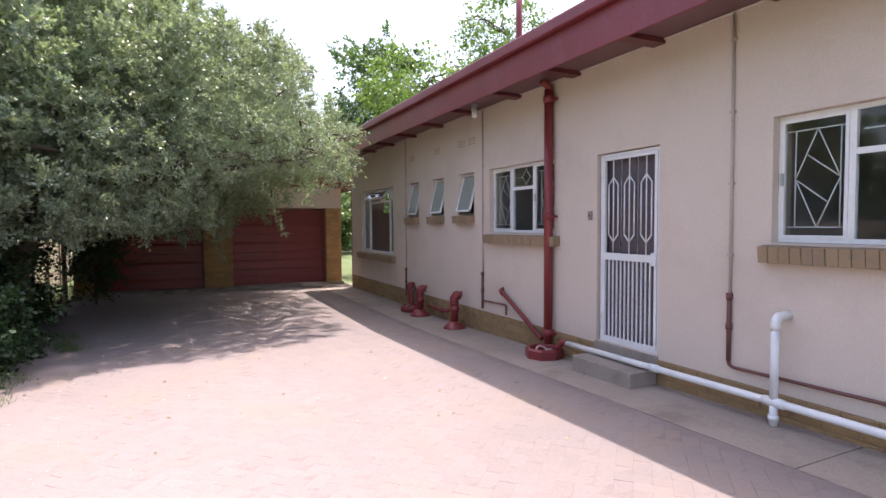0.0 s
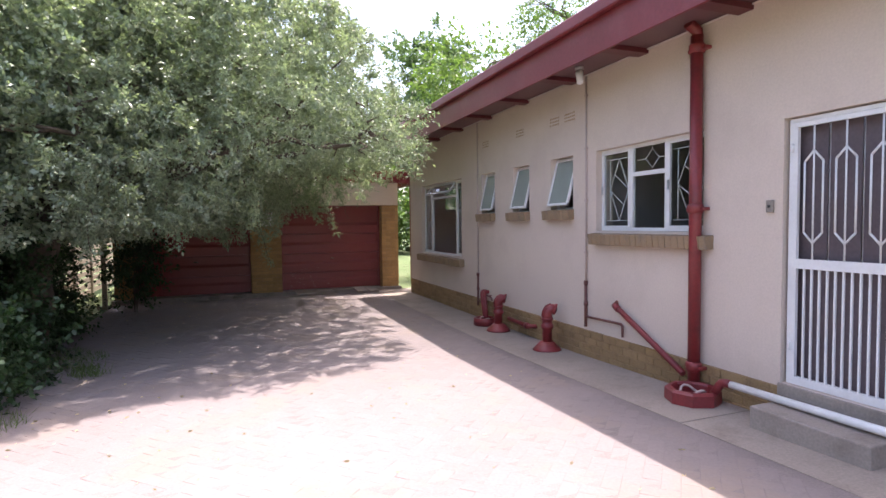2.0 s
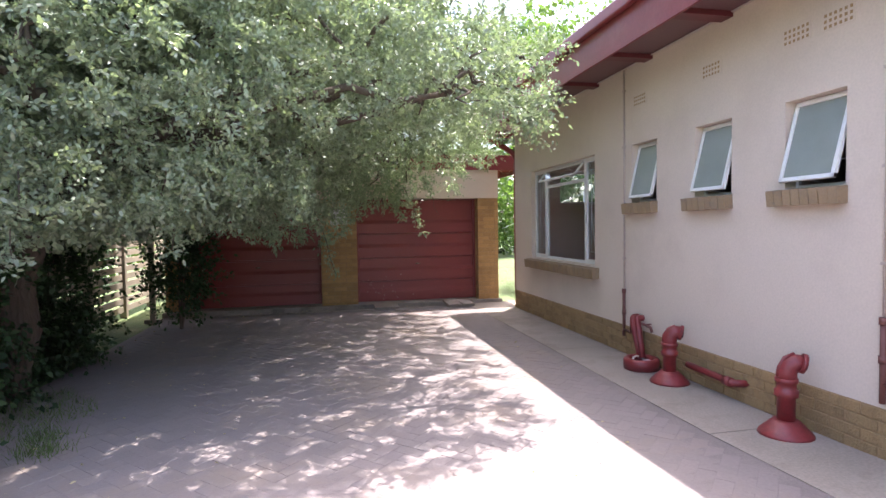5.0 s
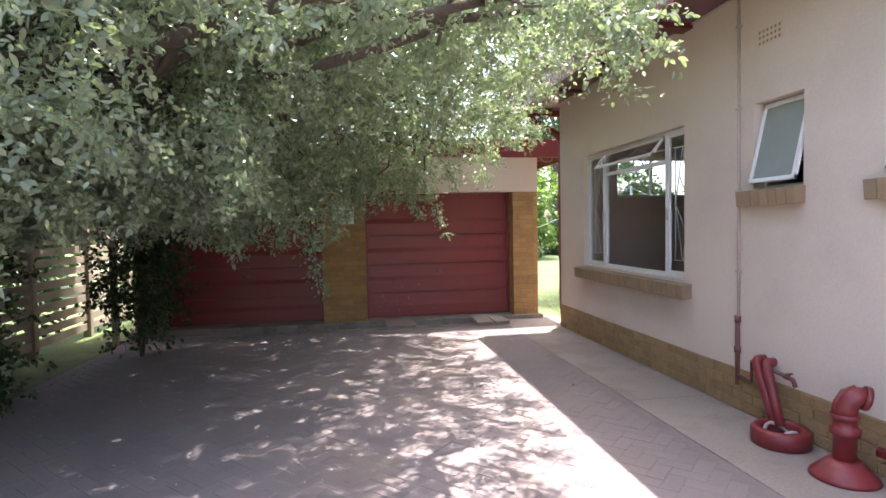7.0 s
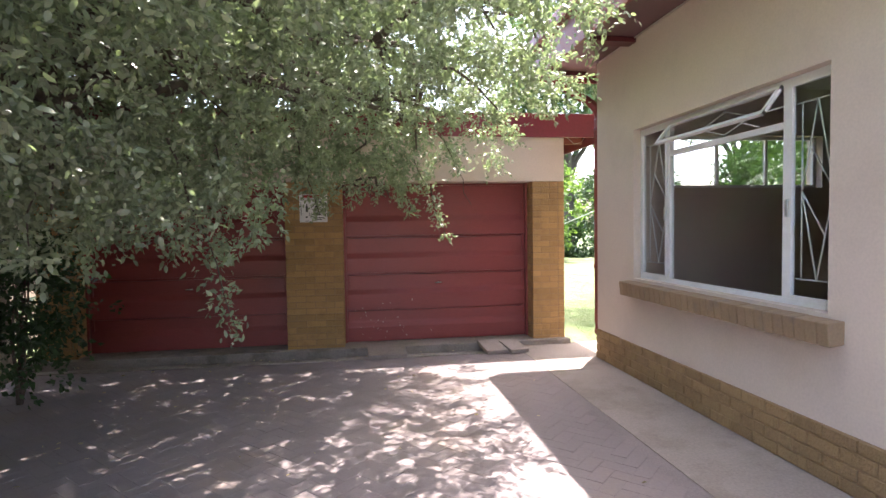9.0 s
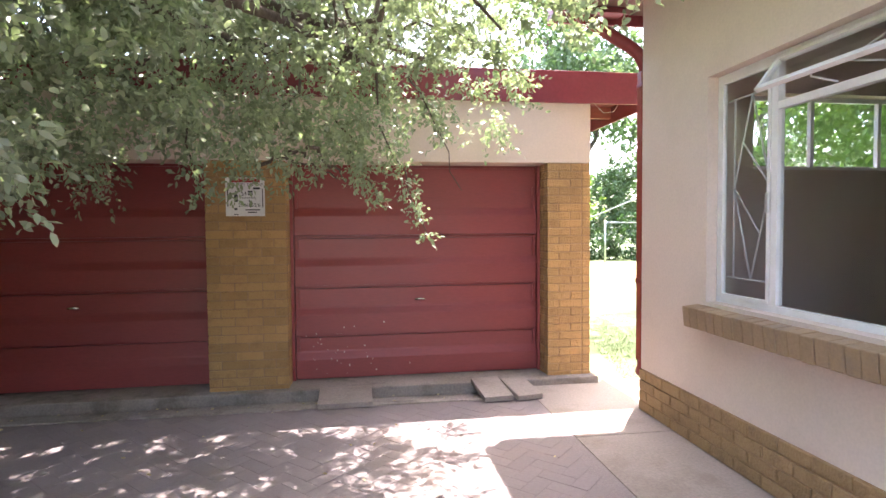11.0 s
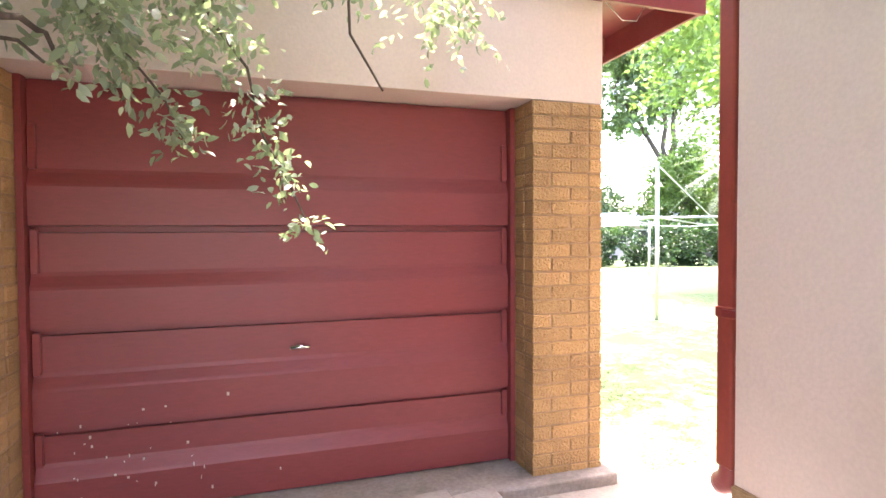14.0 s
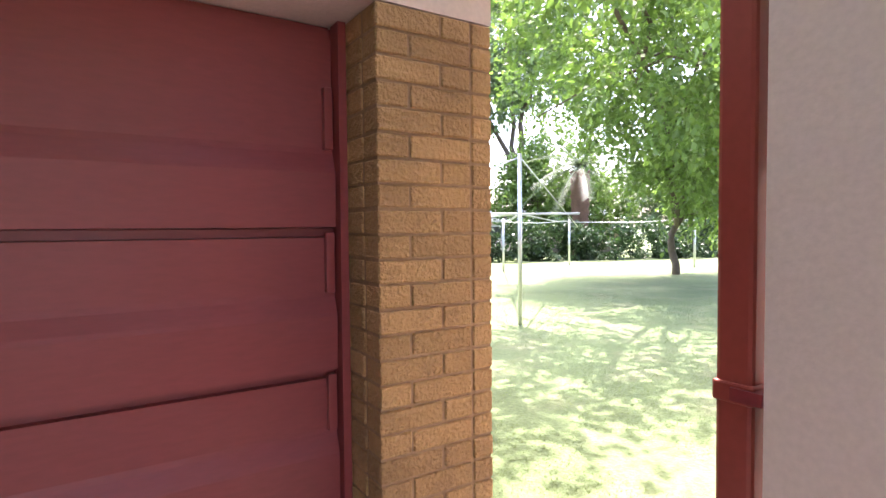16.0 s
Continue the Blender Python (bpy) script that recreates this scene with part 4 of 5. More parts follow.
# the grey-green tree over the driveway
tree = thing("olive_tree", "spreading grey-green tree with drooping twigs over the driveway", "tree")
limb(tree, bent((-2.5, 10.4, GZ - 0.1), (-2.2, 10.5, 1.9), 6, 0.08, 1), 0.26, 0.20, 14, "trunk")
LOBES = [((-1.4, 10.9, 3.6), (2.8, 2.9, 2.1)), ((-1.4, 8.8, 2.5), (1.7, 1.1, 1.25)), ((1.0, 9.9, 3.05), (1.5, 1.4, 1.35)),
         ((1.75, 9.3, 2.6), (0.95, 0.75, 0.55)), ((1.55, 13.1, 2.95), (1.65, 1.7, 1.05)), ((-0.3, 11.9, 2.15), (1.5, 1.4, 0.9)), ((-3.5, 9.7, 3.0), (1.8, 2.2, 1.8)),
         ((-2.4, 12.0, 5.3), (2.6, 2.4, 1.7)), ((-0.9, 13.5, 2.6), (1.8, 1.4, 1.0)), ((0.3, 11.4, 4.0), (2.0, 2.0, 1.4)), ((-3.2, 12.8, 2.2), (1.2, 1.8, 1.4)),
         ((1.9, 13.9, 2.5), (1.0, 0.8, 0.6)), ((0.7, 12.4, 3.6), (2.0, 1.8, 1.1)), ((-0.2, 10.0, 2.3), (1.2, 1.3, 0.75)), ((-2.2, 9.6, 1.9), (1.2, 1.6, 0.8)),
         ((-0.6, 15.2, 4.2), (2.6, 1.7, 1.1)), ((1.3, 14.9, 4.0), (1.5, 1.4, 0.8)), ((-2.4, 14.2, 3.4), (1.6, 1.6, 1.0)), ((-1.6, 12.4, 3.6), (2.2, 2.0, 1.3)), ((0.2, 13.4, 3.9), (2.2, 1.8, 1.0)),
         ((1.3, 14.3, 2.6), (1.6, 0.75, 0.65)), ((-0.9, 14.3, 2.55), (1.6, 0.8, 0.7)), ((-1.5, 12.6, 1.8), (0.9, 1.2, 0.7)), ((-2.4, 13.4, 1.6), (0.7, 1.0, 0.7)),
         ((0.7, 15.6, 3.8), (1.6, 1.0, 0.7)), ((-1.6, 15.8, 3.7), (1.6, 1.0, 0.7)), ((0.4, 15.0, 3.5), (1.4, 0.8, 0.5)), ((2.5, 14.6, 2.65), (0.8, 0.5, 0.55)), ((1.2, 15.9, 3.4), (1.7, 0.8, 0.45)), ((-2.9, 15.0, 3.0), (0.9, 1.3, 0.6)),
         ((2.15, 11.0, 3.15), (1.05, 1.3, 0.5)), ((2.3, 12.5, 3.2), (0.95, 1.2, 0.5)), ((2.3, 10.0, 2.85), (0.85, 0.9, 0.4))]
for i, (c, r) in enumerate(LOBES):
    limb(tree, bent((-2.2, 10.5, 1.8), c, 8, 0.25, i + 3), 0.075, 0.025, 8)
    for j in range(0 if c[0] > 2.4 else 6):
        rr = random.Random(i * 31 + j)
        e = [c[k] + r[k] * rr.uniform(-0.75, 0.75) for k in range(3)]
        limb(tree, bent(c, e, 5, 0.12, i * 9 + j), 0.028, 0.007, 6, "twig")


def crown_clumps(lobes, tries, gap, depth):
    """Places and outward ways of leaf clumps in the outer layer of the joined lobes, kept a gap apart."""
    C, R = np.array([l[0] for l in lobes]), np.array([l[1] for l in lobes])
    p = rng.uniform((C - R).min(0), (C + R).max(0), (tries, 3))
    rel = (p[:, None, :] - C[None]) / R[None]
    away = (np.linalg.norm(rel, axis=2) - 1) * R.min(1)[None]
    near = away.argmin(1)
    dist = away.min(1)
    rough = np.array([0.22 * noise.noise(Vector(x * 0.9)) + 0.2 * noise.noise(Vector(x * 2.3)) for x in p])
    pocket = np.array([noise.noise(Vector(x * 1.5) + Vector((7.0, 0.0, 3.0))) for x in p])
    take = (dist < rough) & (dist > -depth) & ((pocket > -0.14) | (p[:, 1] > 10.5))
    p, near = p[take], near[take]
    cells, kept = {}, []
    for i, q in enumerate(p):
        k = tuple((q // gap).astype(int))
        if all(((q - p[j]) ** 2).sum() > gap * gap for dx in (-1, 0, 1) for dy in (-1, 0, 1) for dz in (-1, 0, 1) for j in cells.get((k[0] + dx, k[1] + dy, k[2] + dz), ())):
            cells.setdefault(k, []).append(i)
            kept.append(i)
    p, near = p[kept], near[kept]
    o = (p - C[near]) / R[near] ** 2
    return p, o / np.linalg.norm(o, axis=1, keepdims=True)


CP, CO = crown_clumps(LOBES, 150000, 0.33, 2.2)
SHOOTS = 18
S, O = np.repeat(CP, SHOOTS, 0), np.repeat(CO, SHOOTS, 0)
S = S + rng.normal(0, 0.045, S.shape)
D = O * 0.5 + rng.normal(0, 0.7, O.shape)
D[:, 2] += np.where(O[:, 2] < -0.4, -0.3, 0.2)
D /= np.linalg.norm(D, axis=1, keepdims=True)
# hanging sprays that reach low in front of the garage doors and beside the driveway
HANG = [((2.05, 14.55, 2.15), (2.48, 14.88, 1.25)), ((2.2, 13.85, 2.35), (2.62, 14.12, 1.62)), ((1.7, 14.4, 2.2), (2.05, 14.75, 1.55)), ((0.4, 11.6, 1.9), (0.75, 11.6, 0.78)),
        ((-0.1, 11.2, 1.8), (0.05, 11.0, 1.2)), ((0.9, 13.4, 2.2), (1.1, 13.2, 1.5)), ((0.3, 12.9, 2.1), (0.5, 12.6, 1.45)), ((-0.6, 9.2, 1.9), (-0.5, 8.9, 1.25)),
        ((-1.3, 8.5, 1.8), (-1.2, 8.2, 1.2)), ((0.3, 9.6, 2.1), (0.4, 9.4, 1.45)), ((-2.0, 8.4, 1.9), (-2.1, 8.0, 1.0)), ((1.9, 9.1, 2.5), (2.55, 8.85, 2.2)), ((1.8, 9.3, 2.6), (2.45, 9.1, 2.5)),
        ((2.4, 13.2, 2.8), (3.15, 13.4, 2.75)), ((2.5, 13.7, 2.6), (3.1, 14.0, 2.35))]
hs, hd, hl = [], [], []
for i, (a, b) in enumerate(HANG):
    pts = bent(a, b, 6, 0.06, 40 + i)
    limb(tree, pts, 0.008, 0.003, 5, "hanging_twig")
    for _ in range(60):
        t = random.uniform(0.05, 1.0)
        p = pts[min(5, int(t * 6))].lerp(pts[min(6, int(t * 6) + 1)], t * 6 % 1)
        hs.append(p)
        d = Vector((random.gauss(0, 1), random.gauss(0, 1), random.gauss(-0.3, 0.7))).normalized()
        hd.append(d)
        hl.append(0.16 * (1.15 - 0.6 * t))
# bare boughs before the garage wall
for i, way in enumerate([[(1.19, 14.3, 1.81), (1.43, 14.4, 1.84), (1.72, 14.5, 1.73)], [(1.41, 14.2, 1.89), (1.53, 14.4, 1.87), (1.56, 14.6, 1.73)], [(1.54, 14.1, 1.91), (1.68, 14.35, 1.8), (1.78, 14.5, 1.71)]]):
    limb(tree, [*bent(way[0], way[1], 5, 0.03, 80 + i), *bent(way[1], way[2], 5, 0.03, 90 + i)[1:]], 0.016, 0.005, 6, "bough")
lens = rng.uniform(0.13, 0.30, len(S)) * np.where(O[:, 2] < -0.4, 1.2, 1.0)
P, A = sprays(S, D, lens, 16, 0.15, 0.012)

path_gap = (np.abs(P[:, 0] - (1.33 + (P[:, 1] - 8.0) * 0.2)) < 1.15) & (P[:, 2] < 2.15) & (P[:, 1] < 13.2)
inside = (P[:, 1] > GY - 0.12) & (P[:, 2] < 2.9) & (P[:, 0] > -2.5)
house = (P[:, 0] > 3.45)
WALKED = [(1.33, 8.0), (1.88, 10.29), (2.05, 11.55), (2.33, 12.7), (2.67, 13.35), (3.0, 13.9)]


def clear_of_walk(p, gap):
    far = np.ones(len(p), bool)
    for (ax, ay), (bx, by) in zip(WALKED, WALKED[1:]):
        d = np.array((bx - ax, by - ay))
        t = np.clip(((p[:, :2] - (ax, ay)) @ d) / (d @ d), 0, 1)[:, None]
        q = np.array((ax, ay)) + t * d
        dist = np.sqrt(((p[:, :2] - q) ** 2).sum(1) + (p[:, 2] - 1.32) ** 2)
        far &= dist > gap
    return far


ok = clear_of_walk(P, 1.15) & ~(path_gap | inside | house) & (P[:, 2] > 1.32 + 0.22 * np.sin(P[:, 0] * 2.3 + 1.0) * np.cos(P[:, 1] * 1.9))
P, A = P[ok], A[ok]
P2, A2 = sprays(np.array(hs), np.array(hd), np.array(hl), 7, 0.3, 0.012)
ok2 = (P2[:, 1] < GY - 0.05) & clear_of_walk(P2, 0.8)
low = ~clear_of_walk(P, 2.9) | ((P[:, 1] > 12.6) & (P[:, 2] < 2.9))
leaf_cloud("crown", P[~low], A[~low], 0.060, 0.036, OLIVE, tree, 0.0, 1.2, True)
leaf_cloud("low_crown", np.concatenate([P[low], P2[ok2]]), np.concatenate([A[low], A2[ok2]]), 0.046, 0.023, OLIVE, tree, 0.1, 1.2)

# dark hedge beyond the boundary fence
side_hedge = thing("boundary_hedge", "tall dark hedge behind the boundary fence", "hedge", kind="stuff")
s_, d_ = lobes_twigs([((-4.3, 5.0 + i * 1.5, 1.3), (0.6, 1.1, 1.7)) for i in range(8)], 30, 6, 0.15)
p_, a_ = sprays(s_, d_, rng.uniform(0.2, 0.4, len(s_)), 12, 0.3, 0.06)
leaf_cloud("hedge_foliage", p_[(p_[:, 0] < FX - 0.1) & (p_[:, 2] > GZ - 0.1)], a_[(p_[:, 0] < FX - 0.1) & (p_[:, 2] > GZ - 0.1)], 0.12, 0.08, HEDGE, side_hedge, simple=True)

# shrubs and rough grass along the fence
shrubs = [((-2.6, 8.0, 0.25), (0.75, 1.2, 0.6)), ((-2.85, 11.3, 0.1), (0.35, 1.2, 0.45)), ((-2.6, 5.9, 0.1), (0.6, 0.9, 0.45)), ((-2.7, 9.8, 0.7), (0.7, 0.8, 0.9)), ((-2.75, 11.9, 0.55), (0.5, 0.9, 0.95)), ((-1.72, 13.9, 0.75), (0.28, 0.4, 0.7))]
for i, (c, r) in enumerate(shrubs):
    sh = thing("shrub", "dark green shrub in the shade along the fence", "shrub", group="shrubs by the fence")
    for j in range(5):
        limb(sh, bent((c[0], c[1], GZ - 0.1), (c[0] + random.uniform(-.5, .5) * r[0], c[1] + random.uniform(-.6, .6) * r[1], c[2] + r[2] * 0.5), 4, 0.05, i * 7 + j), 0.02, 0.006, 6, "stem")
    s_, d_ = lobes_twigs([(c, r)], 150)
    p_, a_ = sprays(s_, d_, rng.uniform(0.12, 0.3, len(s_)), 12, 0.2, 0.03)
    g_ = (p_[:, 2] > GZ - 0.05) & (p_[:, 0] > FX + 0.08)
    leaf_cloud("foliage", p_[g_], a_[g_], 0.07, 0.042, HEDGE, sh, simple=True)


def blades(name, label, n, place, h, width=0.006):
    p = place(n)
    v = np.empty((n, 3, 3), np.float32)
    ang = rng.uniform(0, 2 * math.pi, n)
    hh = h * rng.uniform(0.4, 1.2, n)
    s = np.stack([np.cos(ang), np.sin(ang), np.zeros(n)], 1) * width
    v[:, 0], v[:, 1] = p - s, p + s
    v[:, 2] = p + np.stack([rng.normal(0, 0.45, n) * hh, rng.normal(0, 0.45, n) * hh, hh], 1)
    ob = raw(name, v.reshape(-1, 3).tolist(), np.arange(n * 3).reshape(-1, 3).tolist(), BLADE)
    return tagged(ob, label, "grass", kind="stuff")


def verge(n):
    p = np.stack([rng.uniform(-3.2, -1.4, n), rng.uniform(2.0, 10.5, n), np.zeros(n)], 1)
    p[:, 2] = GZ * np.clip(p[:, 1] / 8.0, 0, 1) - 0.04
    edge = -1.72 + 0.22 * np.sin(p[:, 1] * 2.1) + 0.12 * np.sin(p[:, 1] * 5.3)
    return p[p[:, 0] < edge][:n]


def lawn(n):
    r = rng.uniform(0, 1, n) ** 0.7 * 11
    a = rng.uniform(0.1, 1.35, n)
    p = np.stack([4.6 + r * np.cos(a), 15.5 + r * np.sin(a), np.full(n, GZ - 0.075)], 1)
    q = np.array([noise.noise(Vector((x[0] * 0.9, x[1] * 0.9, 3.0))) for x in p])
    return p[q > -0.35]


def sized(f, n):
    p = f(n)
    return lambda m: p, len(p)


f, n = sized(verge, 26000)
blades("grass", "rough green grass at the driveway edge", n, f, 0.10, 0.005)
f, n = sized(lawn, 60000)
blades("grass", "short sunlit lawn grass behind the house", n, f, 0.020, 0.0035)
for c in ((-1.42, 8.85), (-1.55, 9.15)):
    k = 220
    q = np.stack([rng.normal(c[0], 0.09, k), rng.normal(c[1], 0.09, k), np.full(k, gz(c[1]) - 0.01)], 1)
    blades("grass_tuft", "tuft of grass growing between the pavers", k, lambda m, q=q: q, 0.10, 0.004)

k = 1500
q = np.stack([rng.uniform(-2.2, 3.2, k), rng.uniform(0.5, 15.2, k), np.zeros(k)], 1)
q = q[(rng.uniform(0, 1, k) < np.where(q[:, 1] > 14.95, 1.0, np.where(q[:, 0] < 0, 0.45, 0.16)))]
q[:, 2] = GZ * np.clip(q[:, 1] / 8.0, 0, 1) + 0.008
ax_ = rng.normal(0, 1, q.shape)
ax_[:, 2] = 0
litter = leaf_cloud("leaf_litter", q, ax_ * 2, 0.035, 0.014, DRYLEAF, None, 0.0, 0.1)
tagged(litter, "scattered dry leaves and petals on the paving", "leaf litter", kind="stuff")

# ---------------------------------------------------------------- back garden
GR = GZ - 0.07
line = thing("washing_line", "galvanised washing line of poles and wires on the lawn", "washing line")
poles = [(8.64, 20.47, 2.45), (15.2, 29.0, 1.62), (19.5, 30.0, 1.62), (12.5, 33.0, 1.62), (22.0, 26.0, 1.62)]
for x, y, h in poles:
    part("pole", T([(x, y, GR - 0.2), (x, y, h)], 0.035 if h > 2 else 0.04, 10), METAL, line)
for a, b in ((0, 1), (0, 2), (0, 3), (1, 2), (3, 1), (2, 4)):
    pa, pb = poles[a], poles[b]
    part("wire", T([(pa[0], pa[1], 1.50), ((pa[0] + pb[0]) / 2, (pa[1] + pb[1]) / 2, 1.46), (pb[0], pb[1], 1.55)], 0.018, 6), METAL, line)
part("cross_arm", T([(7.84, 20.97, 1.50), (9.44, 19.97, 1.50)], 0.02, 8), METAL, line)
part("stay_wire", T([(8.64, 20.47, 2.40), (6.6, 22.6, 1.3)], 0.012, 6), METAL, line)
part("stay_wire", T([(8.64, 20.47, 2.40), (12.6, 23.0, 1.3)], 0.012, 6), METAL, line)


def big_tree(label, base, height, lobes, material, dens, per, leaf, trunk_r=0.3, spread_limbs=2, parent_seed=0, lens=(0.4, 0.9)):
    t = thing("tree", label, "tree")
    top = (base[0], base[1], base[2] + height * 0.45)
    limb(t, bent(base, top, 6, 0.15, parent_seed), trunk_r, trunk_r * 0.6, 12, "trunk")
    for i, (c, r) in enumerate(lobes):
        limb(t, bent(top if i % 2 else (base[0], base[1], base[2] + height * 0.3), c, 7, 0.4, parent_seed + i), trunk_r * 0.5, 0.04, 8)
        for j in range(spread_limbs):
            rr = random.Random(parent_seed * 100 + i * 10 + j)
            limb(t, bent(c, [c[k] + r[k] * rr.uniform(-1.0, 1.0) for k in range(3)], 5, 0.3, parent_seed + i * 5 + j), 0.05, 0.012, 6, "branch")
    s_, d_ = lobes_twigs(lobes, dens, 6, 0.3)
    p_, a_ = sprays(s_, d_, rng.uniform(*lens, len(s_)), per, 0.35, 0.10)
    leaf_cloud("crown", p_, a_, leaf[0], leaf[1] * 1.2, material, t, simple=True)
    return t


big_tree("broad bright green tree shading the lawn", (18.8, 24.6, GR - 0.1), 5.5,
         [((14.3, 21.0, 5.0), (3.0, 2.4, 2.0)), ((16.5, 21.5, 4.6), (3.2, 2.8, 2.0)), ((18.5, 23.0, 3.6), (3.0, 2.4, 1.7)), ((16.0, 23.5, 6.5), (4.5, 4.0, 2.5)), ((20.5, 23.5, 2.4), (2.0, 1.6, 1.4)), ((10.0, 19.7, 6.3), (2.6, 2.2, 0.9)), ((8.5, 19.4, 6.7), (2.2, 1.8, 0.8)), ((16.5, 26.0, 12.0), (2.6, 2.4, 2.2)), ((17.2, 25.2, 9.2), (3.4, 2.8, 2.0))],
         BRIGHT, 9, 14, (0.19, 0.085), 0.13, 4, 3)
big_tree("tall feathery tree behind the garage", (15.5, 44.0, GR - 0.1), 15,
         [((13.3, 44, 13.5), (2.0, 2.0, 3.2)), ((16.0, 44, 14.5), (1.6, 1.6, 3.2)), ((18.5, 45, 13.5), (1.8, 1.8, 3.0)), ((15.0, 43, 9.5), (3.4, 2.8, 2.4)), ((19.0, 44, 9.5), (3.0, 2.6, 2.6)), ((12.2, 43, 8.0), (2.2, 2.2, 2.2))],
         FARLEAF, 3.6, 14, (0.34, 0.18), 0.45, 5, 21, (0.6, 1.4))
big_tree("leafy green tree beyond the house roof", (27, 42.0, GR - 0.1), 14,
         [((26, 42, 13.5), (3.2, 2.6, 3.0)), ((29.5, 43, 12.5), (3.0, 2.6, 2.6)), ((23.5, 43, 10.5), (2.8, 2.4, 2.6))], FARLEAF, 6, 14, (0.36, 0.2), 0.45, 4, 31, (0.6, 1.3))
# The last two stand out of view, added to block skylight under the olive.
for i, (bx, by, h, w) in enumerate(((8.5, 34, 6.0, 3.0), (5.5, 31, 5.0, 2.6), (2.0, 36, 6.5, 3.5), (-4.0, 34, 6.0, 3.6), (27, 38, 7, 4), (33, 33, 7, 4), (-8, 24, 6.5, 3.2), (20, 44, 6, 4), (-9.5, 14, 5.5, 2.8), (-6.0, 9.5, 5.0, 2.6), (-6.2, 4.5, 4.5, 2.4))):
    big_tree("dense green boundary tree; two unseen ones only block the sky", (bx, by, GR - 0.1), h, [((bx, by, h * 0.6), (w * 0.8, w * 0.7, h * 0.42)), ((bx + w * 0.5, by - 0.6, h * 0.4), (w * 0.6, w * 0.5, h * 0.3)), ((bx - w * 0.5, by + 0.4, h * 0.42), (w * 0.6, w * 0.5, h * 0.32))],
             FARLEAF if i % 2 else BRIGHT, 9, 12, (0.26, 0.13), 0.2, 2, 50 + i, (0.4, 0.9))

hedge = thing("hedge", "dark clipped creeper hedge across the garden end", "hedge", kind="stuff")
s_, d_ = lobes_twigs([((4 + i * 2.2, 38.5 - i * 0.75, 0.55), (1.5, 0.8, 1.0)) for i in range(17)], 26)
p_, a_ = sprays(s_, d_, rng.uniform(0.2, 0.4, len(s_)), 12, 0.3, 0.06)
leaf_cloud("hedge_foliage", p_, a_, 0.16, 0.12, HEDGE, hedge, simple=True)

palm = thing("palm_tree", "palm with a rough brown trunk at the garden end", "palm tree")
qx, qy = 24.6, 34.2
bm = bmesh.new()
lathe(bm, (qx, qy, GR - 0.1), [(0.36 + 0.06 * (i % 2) + i * 0.006, i * 0.22) for i in range(22)], 14)
part("trunk", bm, PALMBARK, palm)
for i in range(26):
    a = i * 2.4
    el = 0.9 - 0.055 * i
    pts = [Vector((qx, qy, 4.6)) + Vector((math.cos(a) * math.cos(el) * s, math.sin(a) * math.cos(el) * s, math.sin(el) * s - 0.11 * s * s)) for s in (0, 0.7, 1.4, 2.1, 2.8, 3.4)]
    bm = T(pts, 0.04, 5, 0.01)
    for p, q in zip(pts, pts[1:]):
        for k in range(7):
            b0 = p.lerp(q, k / 7)
            side = (q - p).cross(Vector((0, 0, 1))).normalized()
            for s in (-1, 1):
                tip = b0 + side * s * 0.4 + (q - p).normalized() * 0.2 + Vector((0, 0, -0.12))
                bm.faces.new([bm.verts.new(v) for v in (b0, b0 + (q - p) * 0.06, tip)])
    part("frond", bm, PALMLEAF, palm)


def far_house(x, y, w, d, h, rz, label):
    hs_ = thing("outbuilding", label, "house")
    part("wall", B(-w / 2, w / 2, -d / 2, d / 2, 0, h), FARWALL, hs_)
    bm = bmesh.new()
    v = [bm.verts.new(p) for p in ((-w / 2 - .4, -d / 2 - .4, h), (w / 2 + .4, -d / 2 - .4, h), (w / 2 + .4, d / 2 + .4, h), (-w / 2 - .4, d / 2 + .4, h), (-w / 2 - .4, 0, h + 0.8), (w / 2 + .4, 0, h + 0.8))]
    for f in ((0, 1, 5, 4), (2, 3, 4, 5), (0, 4, 3), (1, 2, 5), (0, 3, 2, 1)):
        bm.faces.new([v[i] for i in f])
    part("roof", bm, FARROOF, hs_)
    for k in (-0.3, 0.25):
        wi = part("window", B(k * w - 0.5, k * w + 0.5, -d / 2 - 0.03, -d / 2 + 0.01, 0.9, 1.7), WHITE, hs_)
        part("pane", B(k * w - 0.44, k * w + 0.44, -d / 2 - 0.036, -d / 2 - 0.031, 0.96, 1.64), SIGNINK, wi)
    hs_.matrix_world = pose(x, y, GR, 0, 0, rz)


far_house(28.8, 40.0, 6.5, 4.0, 2.1, -20, "low outbuilding with a pale roof beyond the hedge")
far_house(22.3, 40.2, 2.4, 2.4, 1.9, -20, "small dark-gabled shed beyond the hedge")

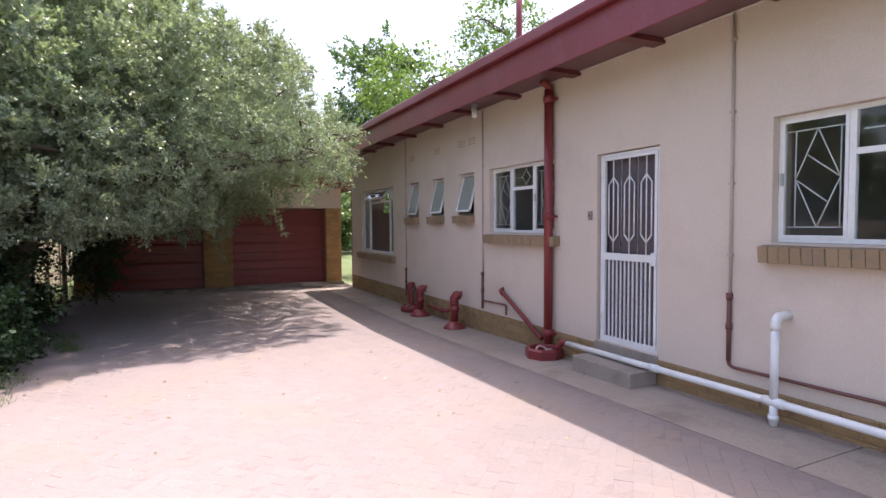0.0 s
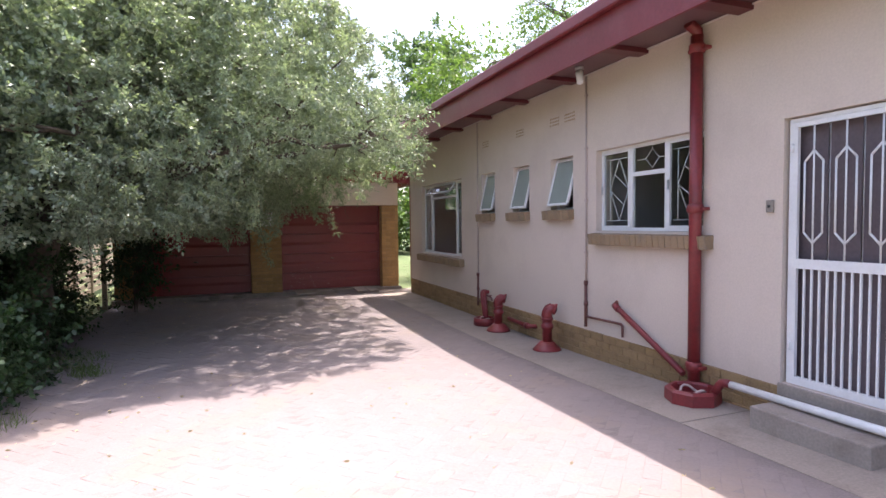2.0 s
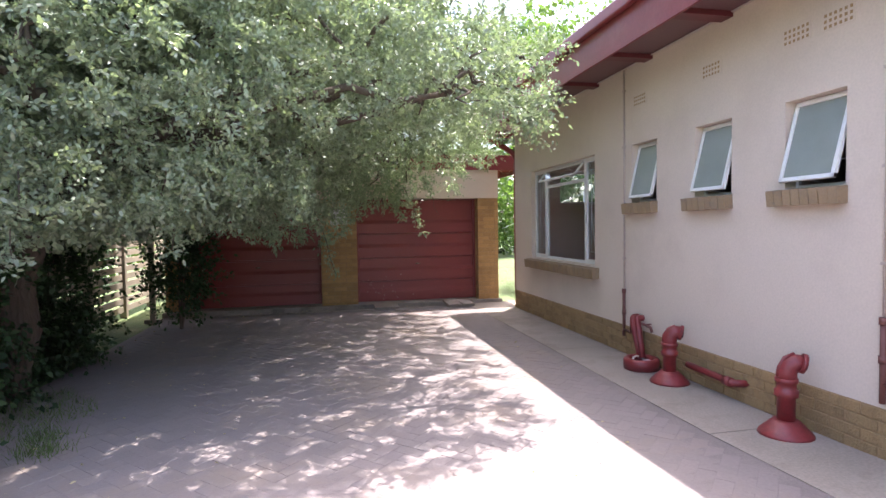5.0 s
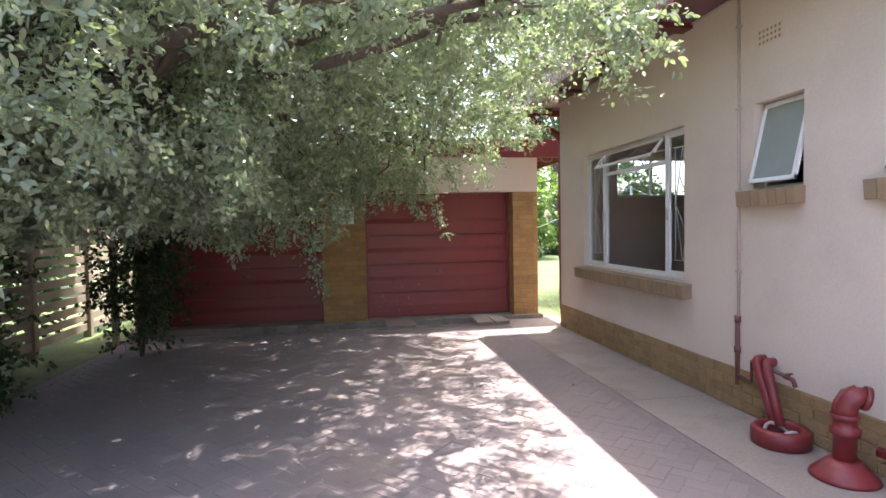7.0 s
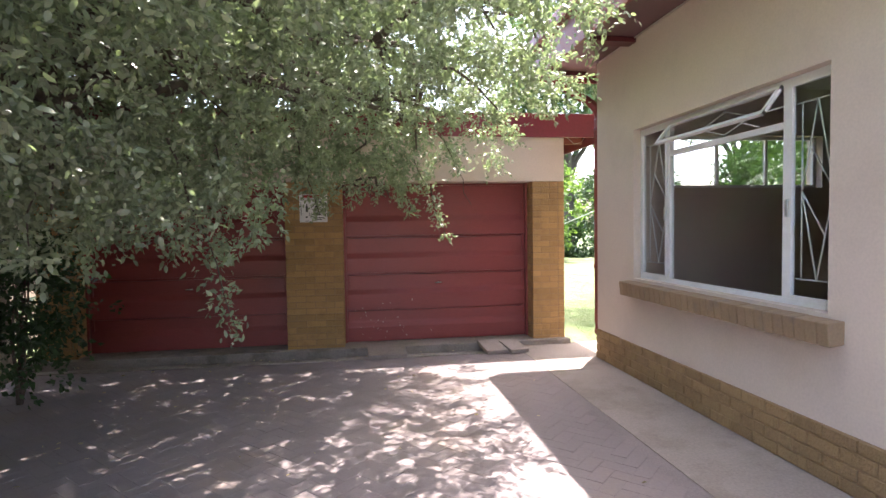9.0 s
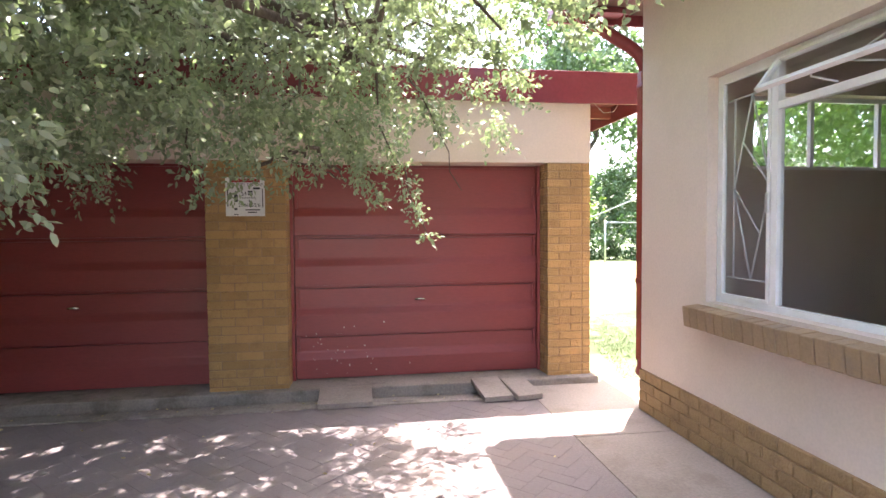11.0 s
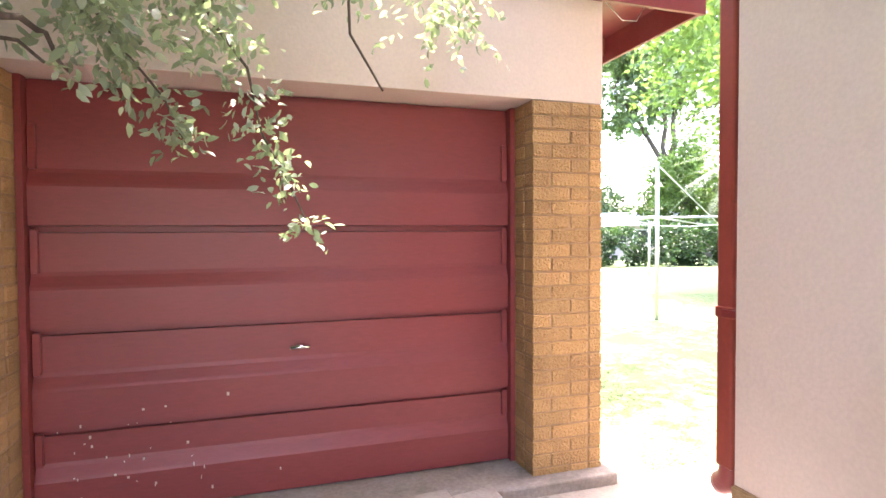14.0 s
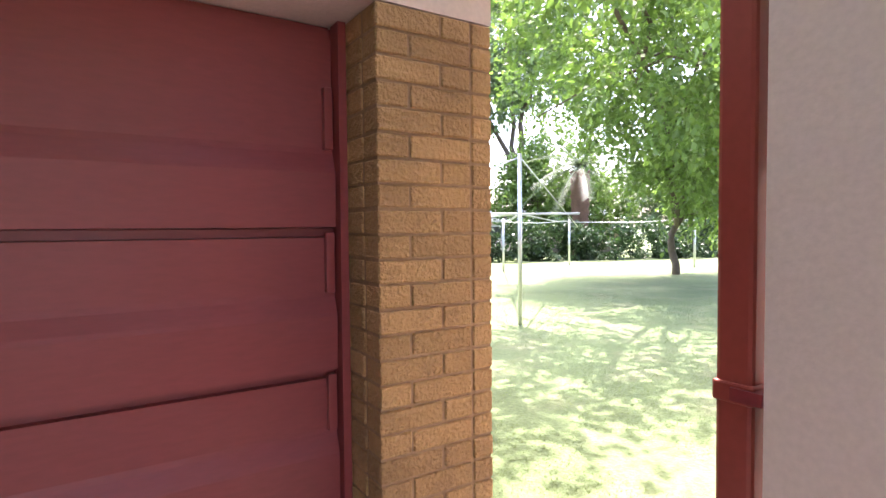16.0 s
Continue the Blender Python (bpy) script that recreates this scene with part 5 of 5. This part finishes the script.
# ---------------------------------------------------------------- brickwork and paving, last
plinth = thing("plinth", "yellow-brown face brick plinth along the wall foot", "plinth", kind="structure")
part("mortar_bed", B(W - 0.008, W + 0.22, -4.0, END - 0.002, GZ - 0.05, 0.148), MORTAR, plinth)
part("mortar_bed", B(W + 0.222, 8.0, END - 0.2, END + 0.008, GZ - 0.05, 0.148), MORTAR, plinth)
rows, pitch = 4, 0.0865
for r in range(rows):
    z = GZ + 0.005 + (r + 0.5) * pitch
    y = END + 0.004 - (0.12 if r % 2 else 0.0)
    if r % 2:
        brick(0.10, 0.11, pitch - 0.011, (W + 0.032, END - 0.052, z), plinth, 0.002, PLINTHBRICK)
    while y > 0.6:
        brick(0.10, 0.228, pitch - 0.011, (W + 0.032, y - 0.115, z), plinth, 0.002, PLINTHBRICK)
        y -= 0.239
    brick(0.22, 0.10, pitch - 0.011, (W + 0.12, END - 0.034, z), plinth, 0.0005, PLINTHBRICK)


def pillar(x0, x1, name):
    p = thing(name, "yellow face brick garage pillar", "pillar", group="garage pillars", kind="structure")
    part("core", B(x0 + 0.008, x1 - 0.008, GY + 0.008, GY + 0.352, GZ - 0.05, LINT - 0.003), MORTAR, p)
    n = 27
    pit = (LINT - GZ - 0.03) / n
    w = x1 - x0
    for r in range(n):
        z = GZ + 0.028 + (r + 0.5) * pit
        u = ([0.24, 0.12, 0.12] if w < 0.6 else [0.245] * 4) if r % 2 == 0 else [0.12, 0.24, 0.24, 0.24]
        xs, k = [0.0], 0
        while xs[-1] < w - 0.14:
            xs.append(min(w, xs[-1] + u[k % 4]))
            k += 1
        if w - xs[-1] > 0.005:
            xs.append(w)
        for a, b in zip(xs, xs[1:]):
            brick(b - a - 0.010, 0.10, pit - 0.010, (x0 + (a + b) / 2, GY + 0.05, z), p, 0.0015)
        for xx in (x0 + 0.05, x1 - 0.05):
            if r % 2 == 0:
                brick(0.098, 0.24, pit - 0.010, (xx, GY + 0.235, z), p, 0.0015)
            else:
                brick(0.098, 0.115, pit - 0.010, (xx, GY + 0.165, z), p, 0.0015)
                brick(0.098, 0.115, pit - 0.010, (xx, GY + 0.29, z), p, 0.0015)


for i, (a, b) in enumerate(PILLARS):
    pillar(a, b, "pillar_%d" % (i + 1))

# herringbone pavers at 45 degrees: near ones single, the rest in one sheet
PL, PW, PH = 0.222, 0.111, 0.05
pv_bm = bmesh.new()
bmesh.ops.create_cube(pv_bm, size=1.0, matrix=Matrix.Diagonal((PL - 0.003, PW - 0.003, PH, 1)))
bmesh.ops.bevel(pv_bm, geom=[e for e in pv_bm.edges if abs(e.verts[0].co.z - PH / 2) < 1e-4 and abs(e.verts[1].co.z - PH / 2) < 1e-4], offset=0.0015, segments=1, affect="EDGES")
paver_me = mesh_of("paver", pv_bm, PAVER)
base_v = np.array([v.co for v in paver_me.vertices])
base_f = [tuple(p.vertices) for p in paver_me.polygons]
AV, AF, singles = [], [], []
c45 = math.cos(radians(45))
for i in range(-110, 110):
    for j in range(-60, 60):
        for o in (0, 1):
            # herringbone lattice in units of the paver's width
            u, v = i + 2 * j, i - 2 * j
            gx, gy = (u + 1.0, v + 0.5) if o == 0 else (u + 0.5, v + 2.0)
            X, Y = gx * PW, gy * PW
            x, y = (X - Y) * c45 + 1.0, (X + Y) * c45 + 6.0
            if not ((-1.70 if y < 8.6 else -2.2) < x < 3.38 and -2.0 < y < 14.90):
                continue
            ang = radians(45 if o == 0 else 135) + random.uniform(-0.012, 0.012)
            z = gz(y) - PH / 2 + random.uniform(-0.0012, 0.0012)
            if 0.7 < x < 2.7 and 1.6 < y < 4.9 and len(singles) < 300:
                singles.append((x, y, z, ang))
            else:
                ca, sa = math.cos(ang), math.sin(ang)
                k = len(AV) * len(base_v)
                AV.append(base_v @ np.array([[ca, sa, 0], [-sa, ca, 0], [0, 0, 1]]) + np.array([x, y, z]))
                AF += [tuple(q + k for q in f) for f in base_f]
rest = raw("pavers", np.concatenate(AV).tolist(), AF, PAVER_J, driveway)
tagged(rest, kind="stuff")
for x, y, z, a in singles:
    ob = new("paver", paver_me)
    ob.parent = driveway
    ob.location = (x, y, z)
    ob.rotation_euler = (random.uniform(-0.006, 0.006), random.uniform(-0.006, 0.006), a)
